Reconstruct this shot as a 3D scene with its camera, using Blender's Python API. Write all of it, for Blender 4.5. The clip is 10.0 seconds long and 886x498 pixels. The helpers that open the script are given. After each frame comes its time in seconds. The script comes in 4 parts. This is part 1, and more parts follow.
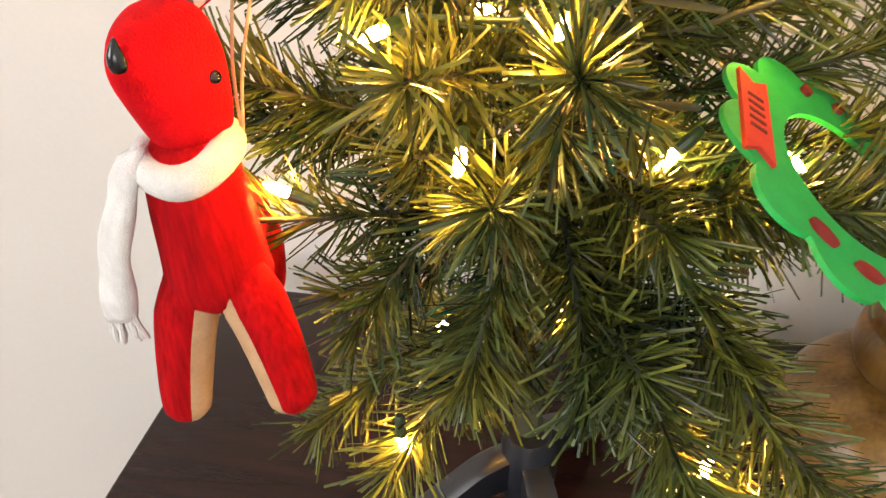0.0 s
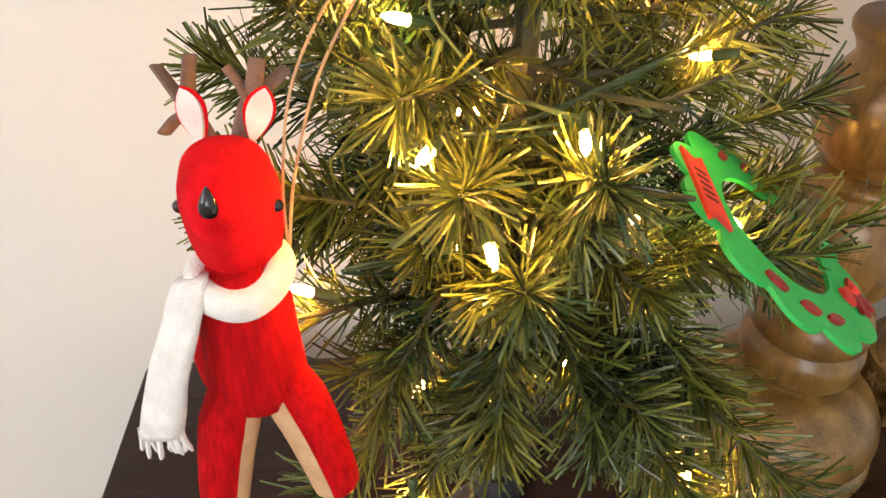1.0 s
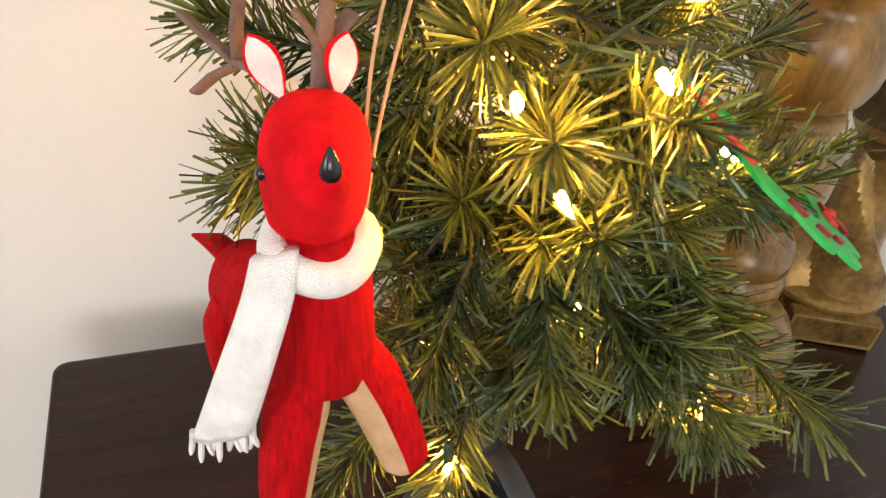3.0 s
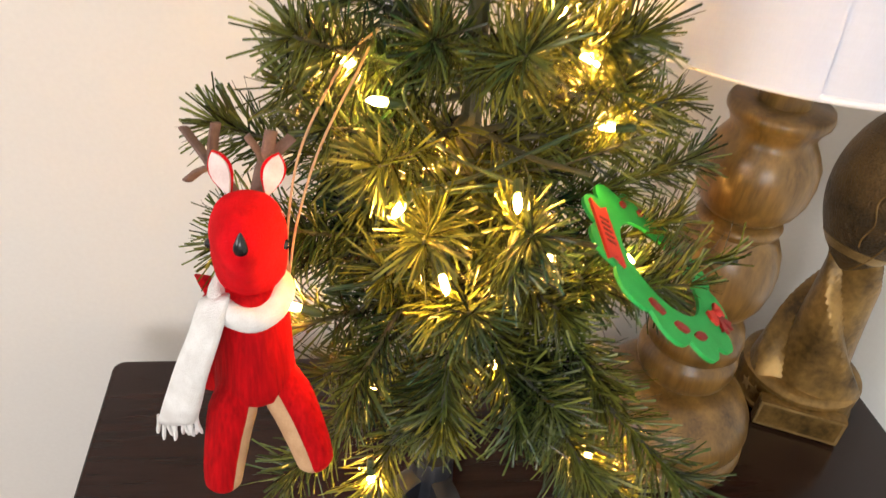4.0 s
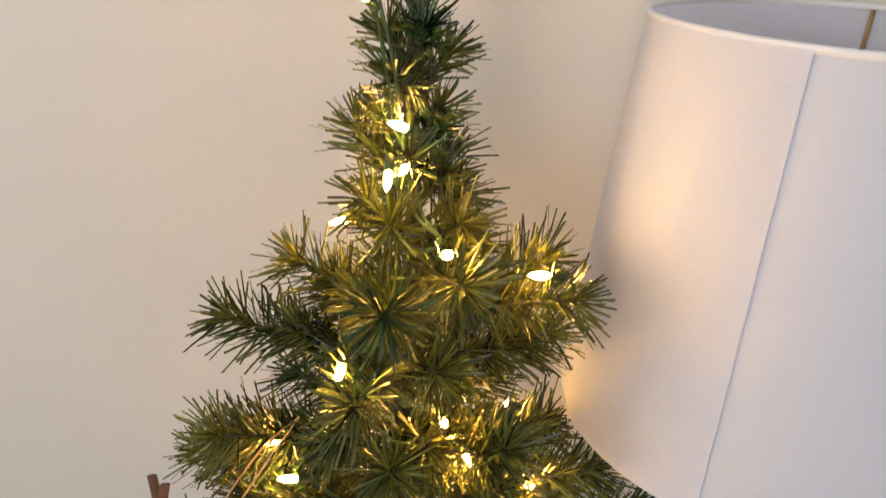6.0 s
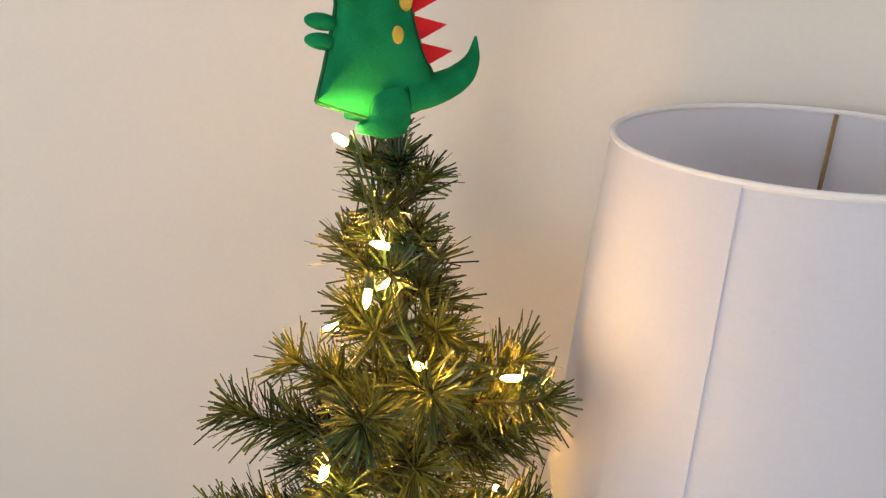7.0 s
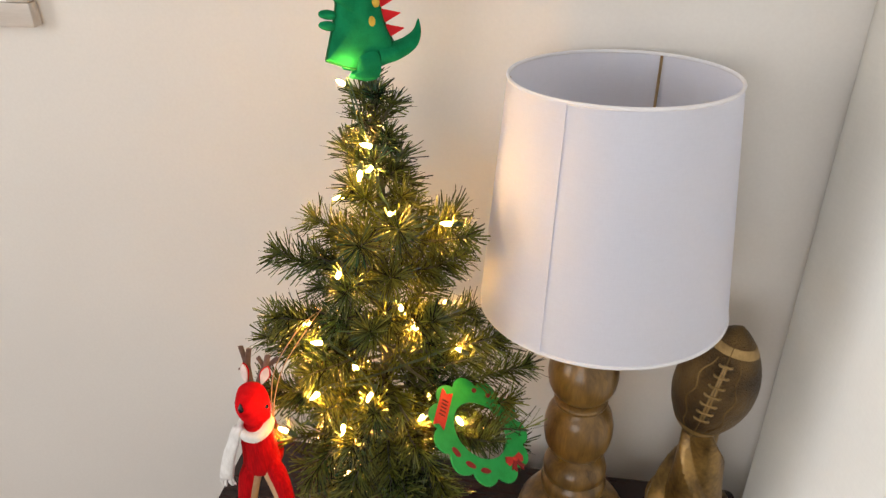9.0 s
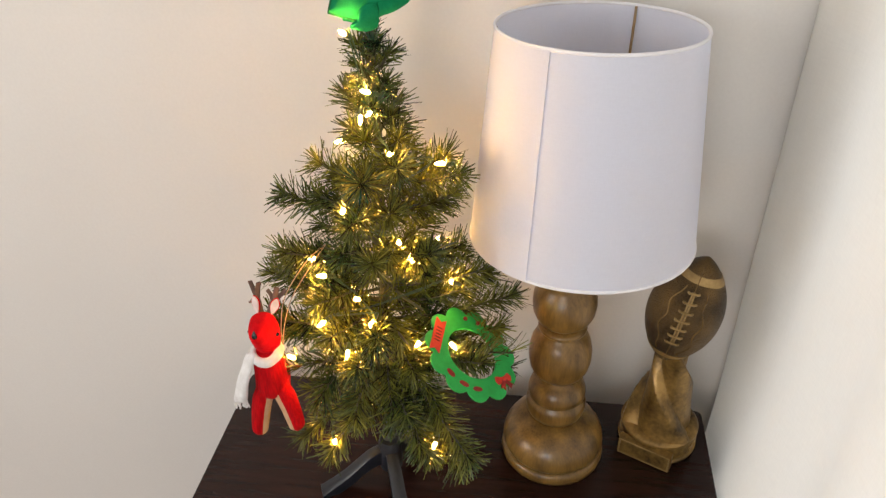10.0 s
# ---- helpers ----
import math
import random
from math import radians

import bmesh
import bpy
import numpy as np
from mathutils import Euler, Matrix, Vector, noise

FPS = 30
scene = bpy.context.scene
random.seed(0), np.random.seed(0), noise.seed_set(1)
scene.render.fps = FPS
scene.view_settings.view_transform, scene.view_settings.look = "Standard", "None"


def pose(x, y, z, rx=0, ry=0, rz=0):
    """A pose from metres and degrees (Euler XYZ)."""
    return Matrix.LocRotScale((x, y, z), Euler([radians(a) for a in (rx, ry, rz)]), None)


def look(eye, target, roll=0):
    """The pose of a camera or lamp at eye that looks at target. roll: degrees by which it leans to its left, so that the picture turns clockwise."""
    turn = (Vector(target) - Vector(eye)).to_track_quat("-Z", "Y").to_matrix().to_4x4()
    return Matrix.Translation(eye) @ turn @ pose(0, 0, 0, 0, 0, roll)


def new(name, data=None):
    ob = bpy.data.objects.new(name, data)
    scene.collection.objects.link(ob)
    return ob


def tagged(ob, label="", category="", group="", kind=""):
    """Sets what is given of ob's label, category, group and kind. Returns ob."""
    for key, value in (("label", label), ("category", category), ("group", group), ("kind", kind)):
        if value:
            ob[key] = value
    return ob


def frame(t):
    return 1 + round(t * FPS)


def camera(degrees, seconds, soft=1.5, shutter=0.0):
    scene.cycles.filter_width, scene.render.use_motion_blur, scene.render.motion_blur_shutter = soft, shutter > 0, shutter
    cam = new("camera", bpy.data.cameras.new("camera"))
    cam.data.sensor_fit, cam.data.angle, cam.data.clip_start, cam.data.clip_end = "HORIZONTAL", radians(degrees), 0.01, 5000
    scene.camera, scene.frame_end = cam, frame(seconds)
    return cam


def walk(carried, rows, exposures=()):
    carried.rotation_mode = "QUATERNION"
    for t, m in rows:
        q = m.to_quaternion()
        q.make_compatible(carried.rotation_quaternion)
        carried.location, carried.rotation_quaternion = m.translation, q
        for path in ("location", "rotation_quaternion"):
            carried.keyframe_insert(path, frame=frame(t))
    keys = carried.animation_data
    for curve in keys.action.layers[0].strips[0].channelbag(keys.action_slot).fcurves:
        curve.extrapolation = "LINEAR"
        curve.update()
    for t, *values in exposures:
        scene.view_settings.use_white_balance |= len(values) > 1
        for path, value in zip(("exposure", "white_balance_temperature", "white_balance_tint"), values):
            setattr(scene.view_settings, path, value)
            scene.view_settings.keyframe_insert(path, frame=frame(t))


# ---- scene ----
cam = camera(60.0, 10.0, soft=1.3, shutter=0.3)
PATH = [
    (0, (0.043, -0.192, 1.062), (-0.305, 1.361, -0.149), -2.5),
    (0.5, (0.016, -0.203, 1.081), (-0.087, 1.401, -0.109), -0.0),
    (1, (-0.032, -0.207, 1.103), (0.089, 1.402, -0.079), 1.3),
    (1.5, (-0.085, -0.18, 1.093), (0.31, 1.395, -0.075), 3.6),
    (2, (-0.119, -0.15, 1.07), (0.464, 1.35, -0.117), 6.0),
    (2.2, (-0.13, -0.14, 1.063), (0.483, 1.327, -0.15), 6.3),
    (3.3, (-0.11, -0.206, 1.106), (0.415, 1.272, -0.135), 7.3),
    (3.5, (-0.101, -0.223, 1.119), (0.367, 1.3, -0.091), 7.1),
    (4, (-0.056, -0.266, 1.163), (0.26, 1.327, -0.004), 6.9),
    (4.5, (-0.014, -0.281, 1.217), (0.122, 1.378, 0.109), 5.7),
    (5, (0.027, -0.262, 1.265), (0.018, 1.434, 0.205), 4.5),
    (5.5, (0.062, -0.25, 1.297), (-0.058, 1.47, 0.283), 3.6),
    (6, (0.09, -0.244, 1.337), (-0.122, 1.493, 0.369), 2.3),
    (6.2, (0.101, -0.246, 1.352), (-0.144, 1.5, 0.407), 1.8),
    (7.3, (0.137, -0.274, 1.394), (-0.223, 1.491, 0.526), -0.5),
    (7.5, (0.143, -0.301, 1.394), (-0.224, 1.46, 0.519), -0.6),
    (8, (0.166, -0.385, 1.415), (-0.2, 1.352, 0.493), -0.9),
    (8.5, (0.191, -0.462, 1.455), (-0.146, 1.252, 0.48), -1.1),
    (9, (0.209, -0.526, 1.493), (-0.097, 1.156, 0.455), -1.3),
    (9.5, (0.212, -0.582, 1.515), (-0.062, 1.073, 0.425), -1.3),
    (10, (0.204, -0.598, 1.513), (-0.038, 1.032, 0.38), -1.1),
]
walk(cam, [(t, look(eye, target, roll)) for t, eye, target, roll in PATH],
     [(0, 0.20), (3.5, 0.20), (4.5, -0.04), (5.5, -0.36), (6.2, -0.56), (7.5, -0.56), (9, -0.40), (10, -0.30)])

# ---- light ----
DAY = (1.0, 0.985, 0.975)
world = bpy.data.worlds.new("sky")
scene.world = world
world.use_nodes = True
sky = world.node_tree.nodes.new("ShaderNodeTexSky")
sky.sky_type, sky.sun_disc = "NISHITA", False
sky.sun_elevation, sky.sun_rotation = radians(35), radians(240)
world.node_tree.links.new(sky.outputs[0], world.node_tree.nodes["Background"].inputs[0])
world.node_tree.nodes["Background"].inputs[1].default_value = 0.1


def window_light(name, at, towards, wide, high, watts):
    """Daylight that enters by a window's opening."""
    lamp = bpy.data.lights.new(name, "AREA")
    lamp.shape, lamp.size, lamp.size_y, lamp.energy, lamp.color = "RECTANGLE", wide, high, watts, DAY
    new(name, lamp).matrix_world = look(at, towards)


window_light("daylight_left", (-2.36, -1.35, 1.75), (0.0, -1.0, 1.55), 1.15, 1.2, 38)
# Front fill, added at an unseen window behind the camera.
window_light("front_fill", (-0.6, -3.46, 1.75), (-0.4, 0.0, 1.55), 1.35, 1.2, 42)
window_light("daylight_right", (0.60, -0.465, 1.38), (0.0, -0.465, 1.38), 1.45, 1.6, 11.5)
BULB_GLOW = 780.0


# ---- materials ----
def shader(name, rough=0.6, metal=0.0):
    m = bpy.data.materials.new(name)
    m.use_nodes = True
    b = m.node_tree.nodes["Principled BSDF"]
    b.inputs["Roughness"].default_value, b.inputs["Metallic"].default_value = rough, metal
    return m, m.node_tree.nodes, m.node_tree.links, b


def rgba(c):
    return (c[0], c[1], c[2], 1.0)


def surface(name, dark, light, scale=20.0, fine=300.0, rough=0.6, metal=0.0, bump=0.1, depth=0.001, stretch=(1, 1, 1), sheen=0.0, pieces=False):
    """Two colours mixed by a coarse and a fine noise, with fine relief; stretch gives grain."""
    m, nodes, links, b = shader(name, rough, metal)
    co = nodes.new("ShaderNodeTexCoord")
    mp = nodes.new("ShaderNodeMapping")
    mp.inputs["Scale"].default_value = stretch
    links.new(co.outputs["Object"], mp.inputs["Vector"])
    a, c = nodes.new("ShaderNodeTexNoise"), nodes.new("ShaderNodeTexNoise")
    for n, s in ((a, scale), (c, fine)):
        n.inputs["Scale"].default_value, n.inputs["Detail"].default_value = s, 4.0
        links.new(mp.outputs[0], n.inputs["Vector"])
    mix = nodes.new("ShaderNodeMath")
    mix.operation = "MULTIPLY_ADD"
    links.new(c.outputs["Fac"], mix.inputs[0])
    mix.inputs[1].default_value = 0.45
    half = nodes.new("ShaderNodeMath")
    half.operation = "MULTIPLY_ADD"
    links.new(a.outputs["Fac"], half.inputs[0])
    half.inputs[1].default_value, half.inputs[2].default_value = 1.1, -0.275
    links.new(half.outputs[0], mix.inputs[2])
    ramp = nodes.new("ShaderNodeValToRGB")
    ramp.color_ramp.elements[0].position, ramp.color_ramp.elements[1].position = 0.25, 0.75
    ramp.color_ramp.elements[0].color, ramp.color_ramp.elements[1].color = rgba(dark), rgba(light)
    links.new(mix.outputs[0], ramp.inputs[0])
    if pieces:
        geo = nodes.new("ShaderNodeNewGeometry")
        hsv = nodes.new("ShaderNodeHueSaturation")
        spread = nodes.new("ShaderNodeMapRange")
        spread.inputs["To Min"].default_value, spread.inputs["To Max"].default_value = 0.28, 1.9
        links.new(geo.outputs["Random Per Island"], spread.inputs["Value"])
        links.new(spread.outputs[0], hsv.inputs["Value"])
        links.new(ramp.outputs[0], hsv.inputs["Color"])
        links.new(hsv.outputs[0], b.inputs["Base Color"])
    else:
        links.new(ramp.outputs[0], b.inputs["Base Color"])
    bp = nodes.new("ShaderNodeBump")
    bp.inputs["Strength"].default_value, bp.inputs["Distance"].default_value = bump, depth
    links.new(c.outputs["Fac"], bp.inputs["Height"])
    links.new(bp.outputs[0], b.inputs["Normal"])
    b.inputs["Sheen Weight"].default_value = 0.0
    if sheen:
        b.inputs["Specular IOR Level"].default_value = 0.12
    return m


def linen_surface(name, colour, thread=900.0, glow=0.25):
    """White woven cloth that lets some light through."""
    m, nodes, links, b = shader(name, 0.85)
    co = nodes.new("ShaderNodeTexCoord")
    mp = nodes.new("ShaderNodeMapping")
    mp.inputs["Scale"].default_value = (1, 1, 0.12)
    n = nodes.new("ShaderNodeTexNoise")
    n.inputs["Scale"].default_value, n.inputs["Detail"].default_value = thread, 3.0
    mp2 = nodes.new("ShaderNodeMapping")
    mp2.inputs["Scale"].default_value = (0.12, 0.12, 1)
    n2 = nodes.new("ShaderNodeTexNoise")
    n2.inputs["Scale"].default_value, n2.inputs["Detail"].default_value = thread, 3.0
    links.new(co.outputs["Object"], mp.inputs["Vector"])
    links.new(co.outputs["Object"], mp2.inputs["Vector"])
    links.new(mp.outputs[0], n.inputs["Vector"])
    links.new(mp2.outputs[0], n2.inputs["Vector"])
    add = nodes.new("ShaderNodeMath")
    links.new(n.outputs["Fac"], add.inputs[0])
    links.new(n2.outputs["Fac"], add.inputs[1])
    ramp = nodes.new("ShaderNodeMapRange")
    ramp.inputs["From Min"].default_value, ramp.inputs["From Max"].default_value = 0.6, 1.4
    ramp.inputs["To Min"].default_value, ramp.inputs["To Max"].default_value = 0.975, 1.02
    links.new(add.outputs[0], ramp.inputs["Value"])
    tint = nodes.new("ShaderNodeVectorMath")
    tint.operation = "SCALE"
    tint.inputs[0].default_value = colour
    links.new(ramp.outputs[0], tint.inputs["Scale"])
    links.new(tint.outputs[0], b.inputs["Base Color"])
    bp = nodes.new("ShaderNodeBump")
    bp.inputs["Strength"].default_value, bp.inputs["Distance"].default_value = 0.25, 0.0006
    links.new(add.outputs[0], bp.inputs["Height"])
    links.new(bp.outputs[0], b.inputs["Normal"])
    tr = nodes.new("ShaderNodeBsdfTranslucent")
    links.new(tint.outputs[0], tr.inputs["Color"])
    mixer = nodes.new("ShaderNodeMixShader")
    mixer.inputs[0].default_value = glow
    links.new(b.outputs[0], mixer.inputs[1])
    links.new(tr.outputs[0], mixer.inputs[2])
    links.new(mixer.outputs[0], nodes["Material Output"].inputs[0])
    return m


def lit(name, colour, strength):
    m, nodes, links, b = shader(name, 0.2)
    b.inputs["Base Color"].default_value = rgba(colour)
    b.inputs["Emission Color"].default_value, b.inputs["Emission Strength"].default_value = rgba(colour), strength
    return m


WALL = surface("wall_paint", (0.68, 0.655, 0.620), (0.74, 0.715, 0.680), 1.3, 240, 0.62, bump=0.12, depth=0.0008)
CEILING = surface("ceiling_paint", (0.76, 0.75, 0.72), (0.82, 0.81, 0.78), 1.5, 200, 0.8)
FLOOR = surface("floor_boards", (0.16, 0.10, 0.06), (0.30, 0.19, 0.11), 3, 60, 0.45, stretch=(1, 9, 1))
TRIM = surface("trim_paint", (0.76, 0.75, 0.72), (0.82, 0.81, 0.79), 4, 120, 0.4)
PALE_TAUPE = surface("pale_taupe", (0.50, 0.46, 0.42), (0.60, 0.56, 0.52), 9, 90, 0.5, stretch=(1, 12, 12))
ESPRESSO = surface("espresso_wood", (0.012, 0.0048, 0.0036), (0.026, 0.0105, 0.008), 9, 90, 0.22, bump=0.06, depth=0.0006, stretch=(1, 12, 12))
TURNED = surface("turned_wood", (0.062, 0.032, 0.008), (0.250, 0.140, 0.036), 17, 120, 0.30, bump=0.12, depth=0.0007, stretch=(3.2, 3.2, 0.55))
LINEN = linen_surface("white_linen", (0.84, 0.86, 0.94), glow=0.50)
RIM_TAPE = surface("rim_tape", (0.72, 0.72, 0.76), (0.80, 0.80, 0.84), 40, 900, 0.85)
CURTAIN = linen_surface("curtain_cloth", (0.88, 0.86, 0.82), 500.0, 0.60)
BRASS = surface("old_brass", (0.30, 0.19, 0.09), (0.55, 0.38, 0.20), 30, 300, 0.32, 0.9)
BRONZE = surface("bronze_resin", (0.050, 0.028, 0.008), (0.36, 0.215, 0.062), 28, 190, 0.36, 0.45, 0.3, 0.0015)
BRONZE_DARK = surface("dark_bronze_pebble", (0.036, 0.020, 0.006), (0.19, 0.110, 0.034), 26, 520, 0.40, 0.4, 1.0, 0.0035)
BRONZE_PALE = surface("worn_bronze", (0.22, 0.14, 0.05), (0.46, 0.31, 0.125), 40, 400, 0.36, 0.45, 0.3, 0.001)
# Warm bulb light is put into the yellowish end of this green.
NEEDLE = surface("pine_needle_film", (0.006, 0.032, 0.015), (0.122, 0.128, 0.020), 14, 90, 0.27, bump=0.0, pieces=True)
NEEDLE.node_tree.nodes["Principled BSDF"].inputs["Specular IOR Level"].default_value = 0.5
ESPRESSO.node_tree.nodes["Principled BSDF"].inputs["Specular IOR Level"].default_value = 0.20
STEM = surface("stem_wire", (0.018, 0.028, 0.012), (0.05, 0.05, 0.025), 60, 500, 0.7)
WIRE = surface("green_wire", (0.010, 0.035, 0.014), (0.022, 0.06, 0.024), 30, 300, 0.4)
PLASTIC = surface("black_plastic", (0.006, 0.008, 0.012), (0.014, 0.016, 0.022), 30, 250, 0.38)
GLOW = lit("bulb_glow", (1.0, 0.48, 0.085), BULB_GLOW)
RED = surface("red_corduroy", (0.27, 0.0010, 0.003), (0.58, 0.002, 0.006), 55, 700, 0.85, bump=0.6, depth=0.0014, stretch=(9, 9, 0.7), sheen=0.25)
RED_HEAD = surface("red_fleece", (0.42, 0.0012, 0.004), (0.74, 0.003, 0.010), 75, 1100, 0.9, bump=0.7, depth=0.0014, sheen=0.3)
TAN = surface("tan_suede", (0.40, 0.235, 0.125), (0.56, 0.36, 0.21), 60, 900, 0.9, bump=0.2, sheen=0.2)
ANTLER = surface("brown_felt", (0.11, 0.065, 0.05), (0.19, 0.12, 0.10), 120, 900, 0.95, bump=0.3)
EAR = surface("pale_pink_felt", (0.58, 0.45, 0.43), (0.72, 0.61, 0.59), 120, 900, 0.95, bump=0.3)
BLACK = surface("black_bead", (0.004, 0.004, 0.005), (0.010, 0.010, 0.012), 100, 500, 0.18)
FLEECE = surface("white_fleece", (0.70, 0.68, 0.66), (0.86, 0.85, 0.84), 130, 1500, 0.95, bump=0.7, depth=0.0018, sheen=0.3)
JUTE = surface("jute_string", (0.34, 0.20, 0.11), (0.52, 0.34, 0.20), 200, 1500, 0.9, bump=0.4)
FOAM = surface("green_foam", (0.010, 0.33, 0.055), (0.020, 0.44, 0.085), 90, 900, 0.6, bump=0.12)
RED_FOAM = surface("red_foam", (0.52, 0.025, 0.014), (0.68, 0.042, 0.026), 90, 900, 0.6, bump=0.12)
DARK_FOAM = surface("dark_red_foam", (0.20, 0.008, 0.008), (0.30, 0.014, 0.012), 90, 900, 0.55, bump=0.12)
INK = surface("dark_ink", (0.10, 0.008, 0.008), (0.14, 0.012, 0.012), 90, 900, 0.7)
FELT = surface("green_felt", (0.003, 0.150, 0.056), (0.008, 0.245, 0.098), 70, 1100, 0.95, bump=0.5, depth=0.0012, sheen=0.1)
FELT_DARK = surface("dark_green_felt", (0.001, 0.085, 0.028), (0.004, 0.14, 0.05), 70, 1100, 0.95, bump=0.5, depth=0.0012)
FELT_RED = surface("red_felt", (0.50, 0.006, 0.010), (0.68, 0.012, 0.020), 90, 1000, 0.95, bump=0.3)
THREAD = surface("yellow_thread", (0.46, 0.31, 0.03), (0.66, 0.48, 0.07), 300, 1500, 0.7, bump=0.6, depth=0.001, stretch=(1, 1, 0.2))


# ---- mesh tools ----
def V(*c):
    return Vector(c)


def finish(name, bm, materials, smooth=True):
    bmesh.ops.recalc_face_normals(bm, faces=bm.faces)
    me = bpy.data.meshes.new(name)
    bm.to_mesh(me)
    bm.free()
    for m in materials if isinstance(materials, (list, tuple)) else [materials]:
        me.materials.append(m)
    if smooth:
        for p in me.polygons:
            p.use_smooth = True
    return me


def crease(me, angle=35):
    me.set_sharp_from_angle(angle=radians(angle))
    return me


def part(name, bm, material, parent, label="", smooth=True, angle=35):
    ob = new(name, crease(finish(name, bm, material, smooth), angle))
    ob.parent = parent
    if parent is not None:
        ob.matrix_parent_inverse = parent_inverse(parent)
    if label:
        ob["label"] = label
    return ob


def parent_inverse(p):
    m = Matrix(p.matrix_basis)
    while p.parent is not None:
        m = p.parent.matrix_basis @ p.matrix_parent_inverse @ m
        p = p.parent
    return m.inverted()


def thing(name, at, label, category, group="", kind=""):
    ob = new(name)
    ob.matrix_basis = Matrix.Translation(at)
    ob.empty_display_size = 0.02
    return tagged(ob, label, category, group, kind)


def whole(name, bm, materials, label, category, group="", kind="", smooth=True, angle=35):
    ob = new(name, crease(finish(name, bm, materials, smooth), angle))
    return tagged(ob, label, category, group, kind)


def box(bm, lo, hi, bevel=0.0, seg=2, index=0):
    lo, hi = Vector(lo), Vector(hi)
    geo = bmesh.ops.create_cube(bm, size=1.0, matrix=Matrix.Translation((lo + hi) / 2) @ Matrix.Diagonal((*(hi - lo), 1)))
    if bevel:
        edges = list({e for v in geo["verts"] for e in v.link_edges})
        bmesh.ops.bevel(bm, geom=edges, offset=bevel, segments=seg, profile=0.5, affect="EDGES")
    if index:
        for v in geo["verts"]:
            for f in v.link_faces if v.is_valid else ():
                f.material_index = index
    return bm


def loft(bm, rings, closed_ends=True, index=0, loop=True):
    """Rings of equal vertex count, joined by quads."""
    made = [[bm.verts.new(p) for p in ring] for ring in rings]
    n = len(made[0])
    for a, b in zip(made, made[1:]):
        for i in range(n if loop else n - 1):
            f = bm.faces.new((a[i], a[(i + 1) % n], b[(i + 1) % n], b[i]))
            f.material_index = index
    if closed_ends and loop:
        for ring in (made[0], made[-1]):
            f = bm.faces.new(ring)
            f.material_index = index
    return made


def lathe(bm, profile, at=(0, 0, 0), n=48, index=0, closed=True):
    """profile: (radius, height) from bottom to top."""
    rings = [[V(at[0] + r * math.cos(2 * math.pi * i / n), at[1] + r * math.sin(2 * math.pi * i / n), at[2] + z) for i in range(n)] for r, z in profile]
    return loft(bm, rings, closed, index)


def frames_along(path):
    """For each point of a path: the point, and two directions across it."""
    out, side = [], None
    for i, p in enumerate(path):
        d = (path[min(i + 1, len(path) - 1)] - path[max(i - 1, 0)]).normalized()
        if side is None:
            side = d.cross(V(0.3, 0.2, 1) if abs(d.z) < 0.9 else V(1, 0.2, 0)).normalized()
        side = (side - d * side.dot(d)).normalized()
        out.append((p, side, d.cross(side)))
    return out


def tube(bm, path, radii, n=8, index=0, flat=1.0):
    if not isinstance(radii, (list, tuple)):
        radii = [radii] * len(path)
    rings = [[p + a * (r * math.cos(2 * math.pi * i / n)) + b * (flat * r * math.sin(2 * math.pi * i / n)) for i in range(n)] for (p, a, b), r in zip(frames_along(path), radii)]
    return loft(bm, rings, True, index)


def curve_points(points, steps=8):
    """A smooth line through the points."""
    p = [Vector(q) for q in points]
    p = [p[0] * 2 - p[1]] + p + [p[-1] * 2 - p[-2]]
    out = []
    for i in range(1, len(p) - 2):
        for k in range(steps):
            t = k / steps
            a, b, c, d = p[i - 1 : i + 3]
            out.append(0.5 * (2 * b + (c - a) * t + (2 * a - 5 * b + 4 * c - d) * t * t + (3 * b - a - 3 * c + d) * t ** 3))
    return out + [p[-2]]


def ball(bm, at, radii, turn=None, index=0, u=20, v=14):
    m = Matrix.Translation(at) @ (turn.to_4x4() if turn else Matrix()) @ Matrix.Diagonal((*radii, 1))
    geo = bmesh.ops.create_uvsphere(bm, u_segments=u, v_segments=v, radius=1.0, matrix=m)
    for vert in geo["verts"]:
        for f in vert.link_faces:
            f.material_index = index
    return geo["verts"]


def slab(bm, outline, thick, m, index=0, holes=None):
    """A flat piece with that outline (x, y), from z = 0 to thick, laid by the matrix m. holes: an inner ring of as many points."""
    n = len(outline)
    low = [bm.verts.new(m @ V(x, y, 0)) for x, y in outline]
    top = [bm.verts.new(m @ V(x, y, thick)) for x, y in outline]
    faces = [bm.faces.new((low[i], low[(i + 1) % n], top[(i + 1) % n], top[i])) for i in range(n)]
    if holes:
        il = [bm.verts.new(m @ V(x, y, 0)) for x, y in holes]
        it = [bm.verts.new(m @ V(x, y, thick)) for x, y in holes]
        for i in range(n):
            j = (i + 1) % n
            faces += [bm.faces.new((il[j], il[i], it[i], it[j])), bm.faces.new((low[j], low[i], il[i], il[j])), bm.faces.new((top[i], top[j], it[j], it[i]))]
    else:
        faces += [bm.faces.new(low[::-1]), bm.faces.new(top)]
    for f in faces:
        f.material_index = index


# ---- room ----
WALL_Y, WALL_X = 0.33, 0.53
X0, Y0, TOP = -2.4, -3.5, 2.5


def flat_box(name, lo, hi, material, label, category, bevel=0.0):
    return whole(name, box(bmesh.new(), lo, hi, bevel), material, label, category, kind="structure", smooth=False)


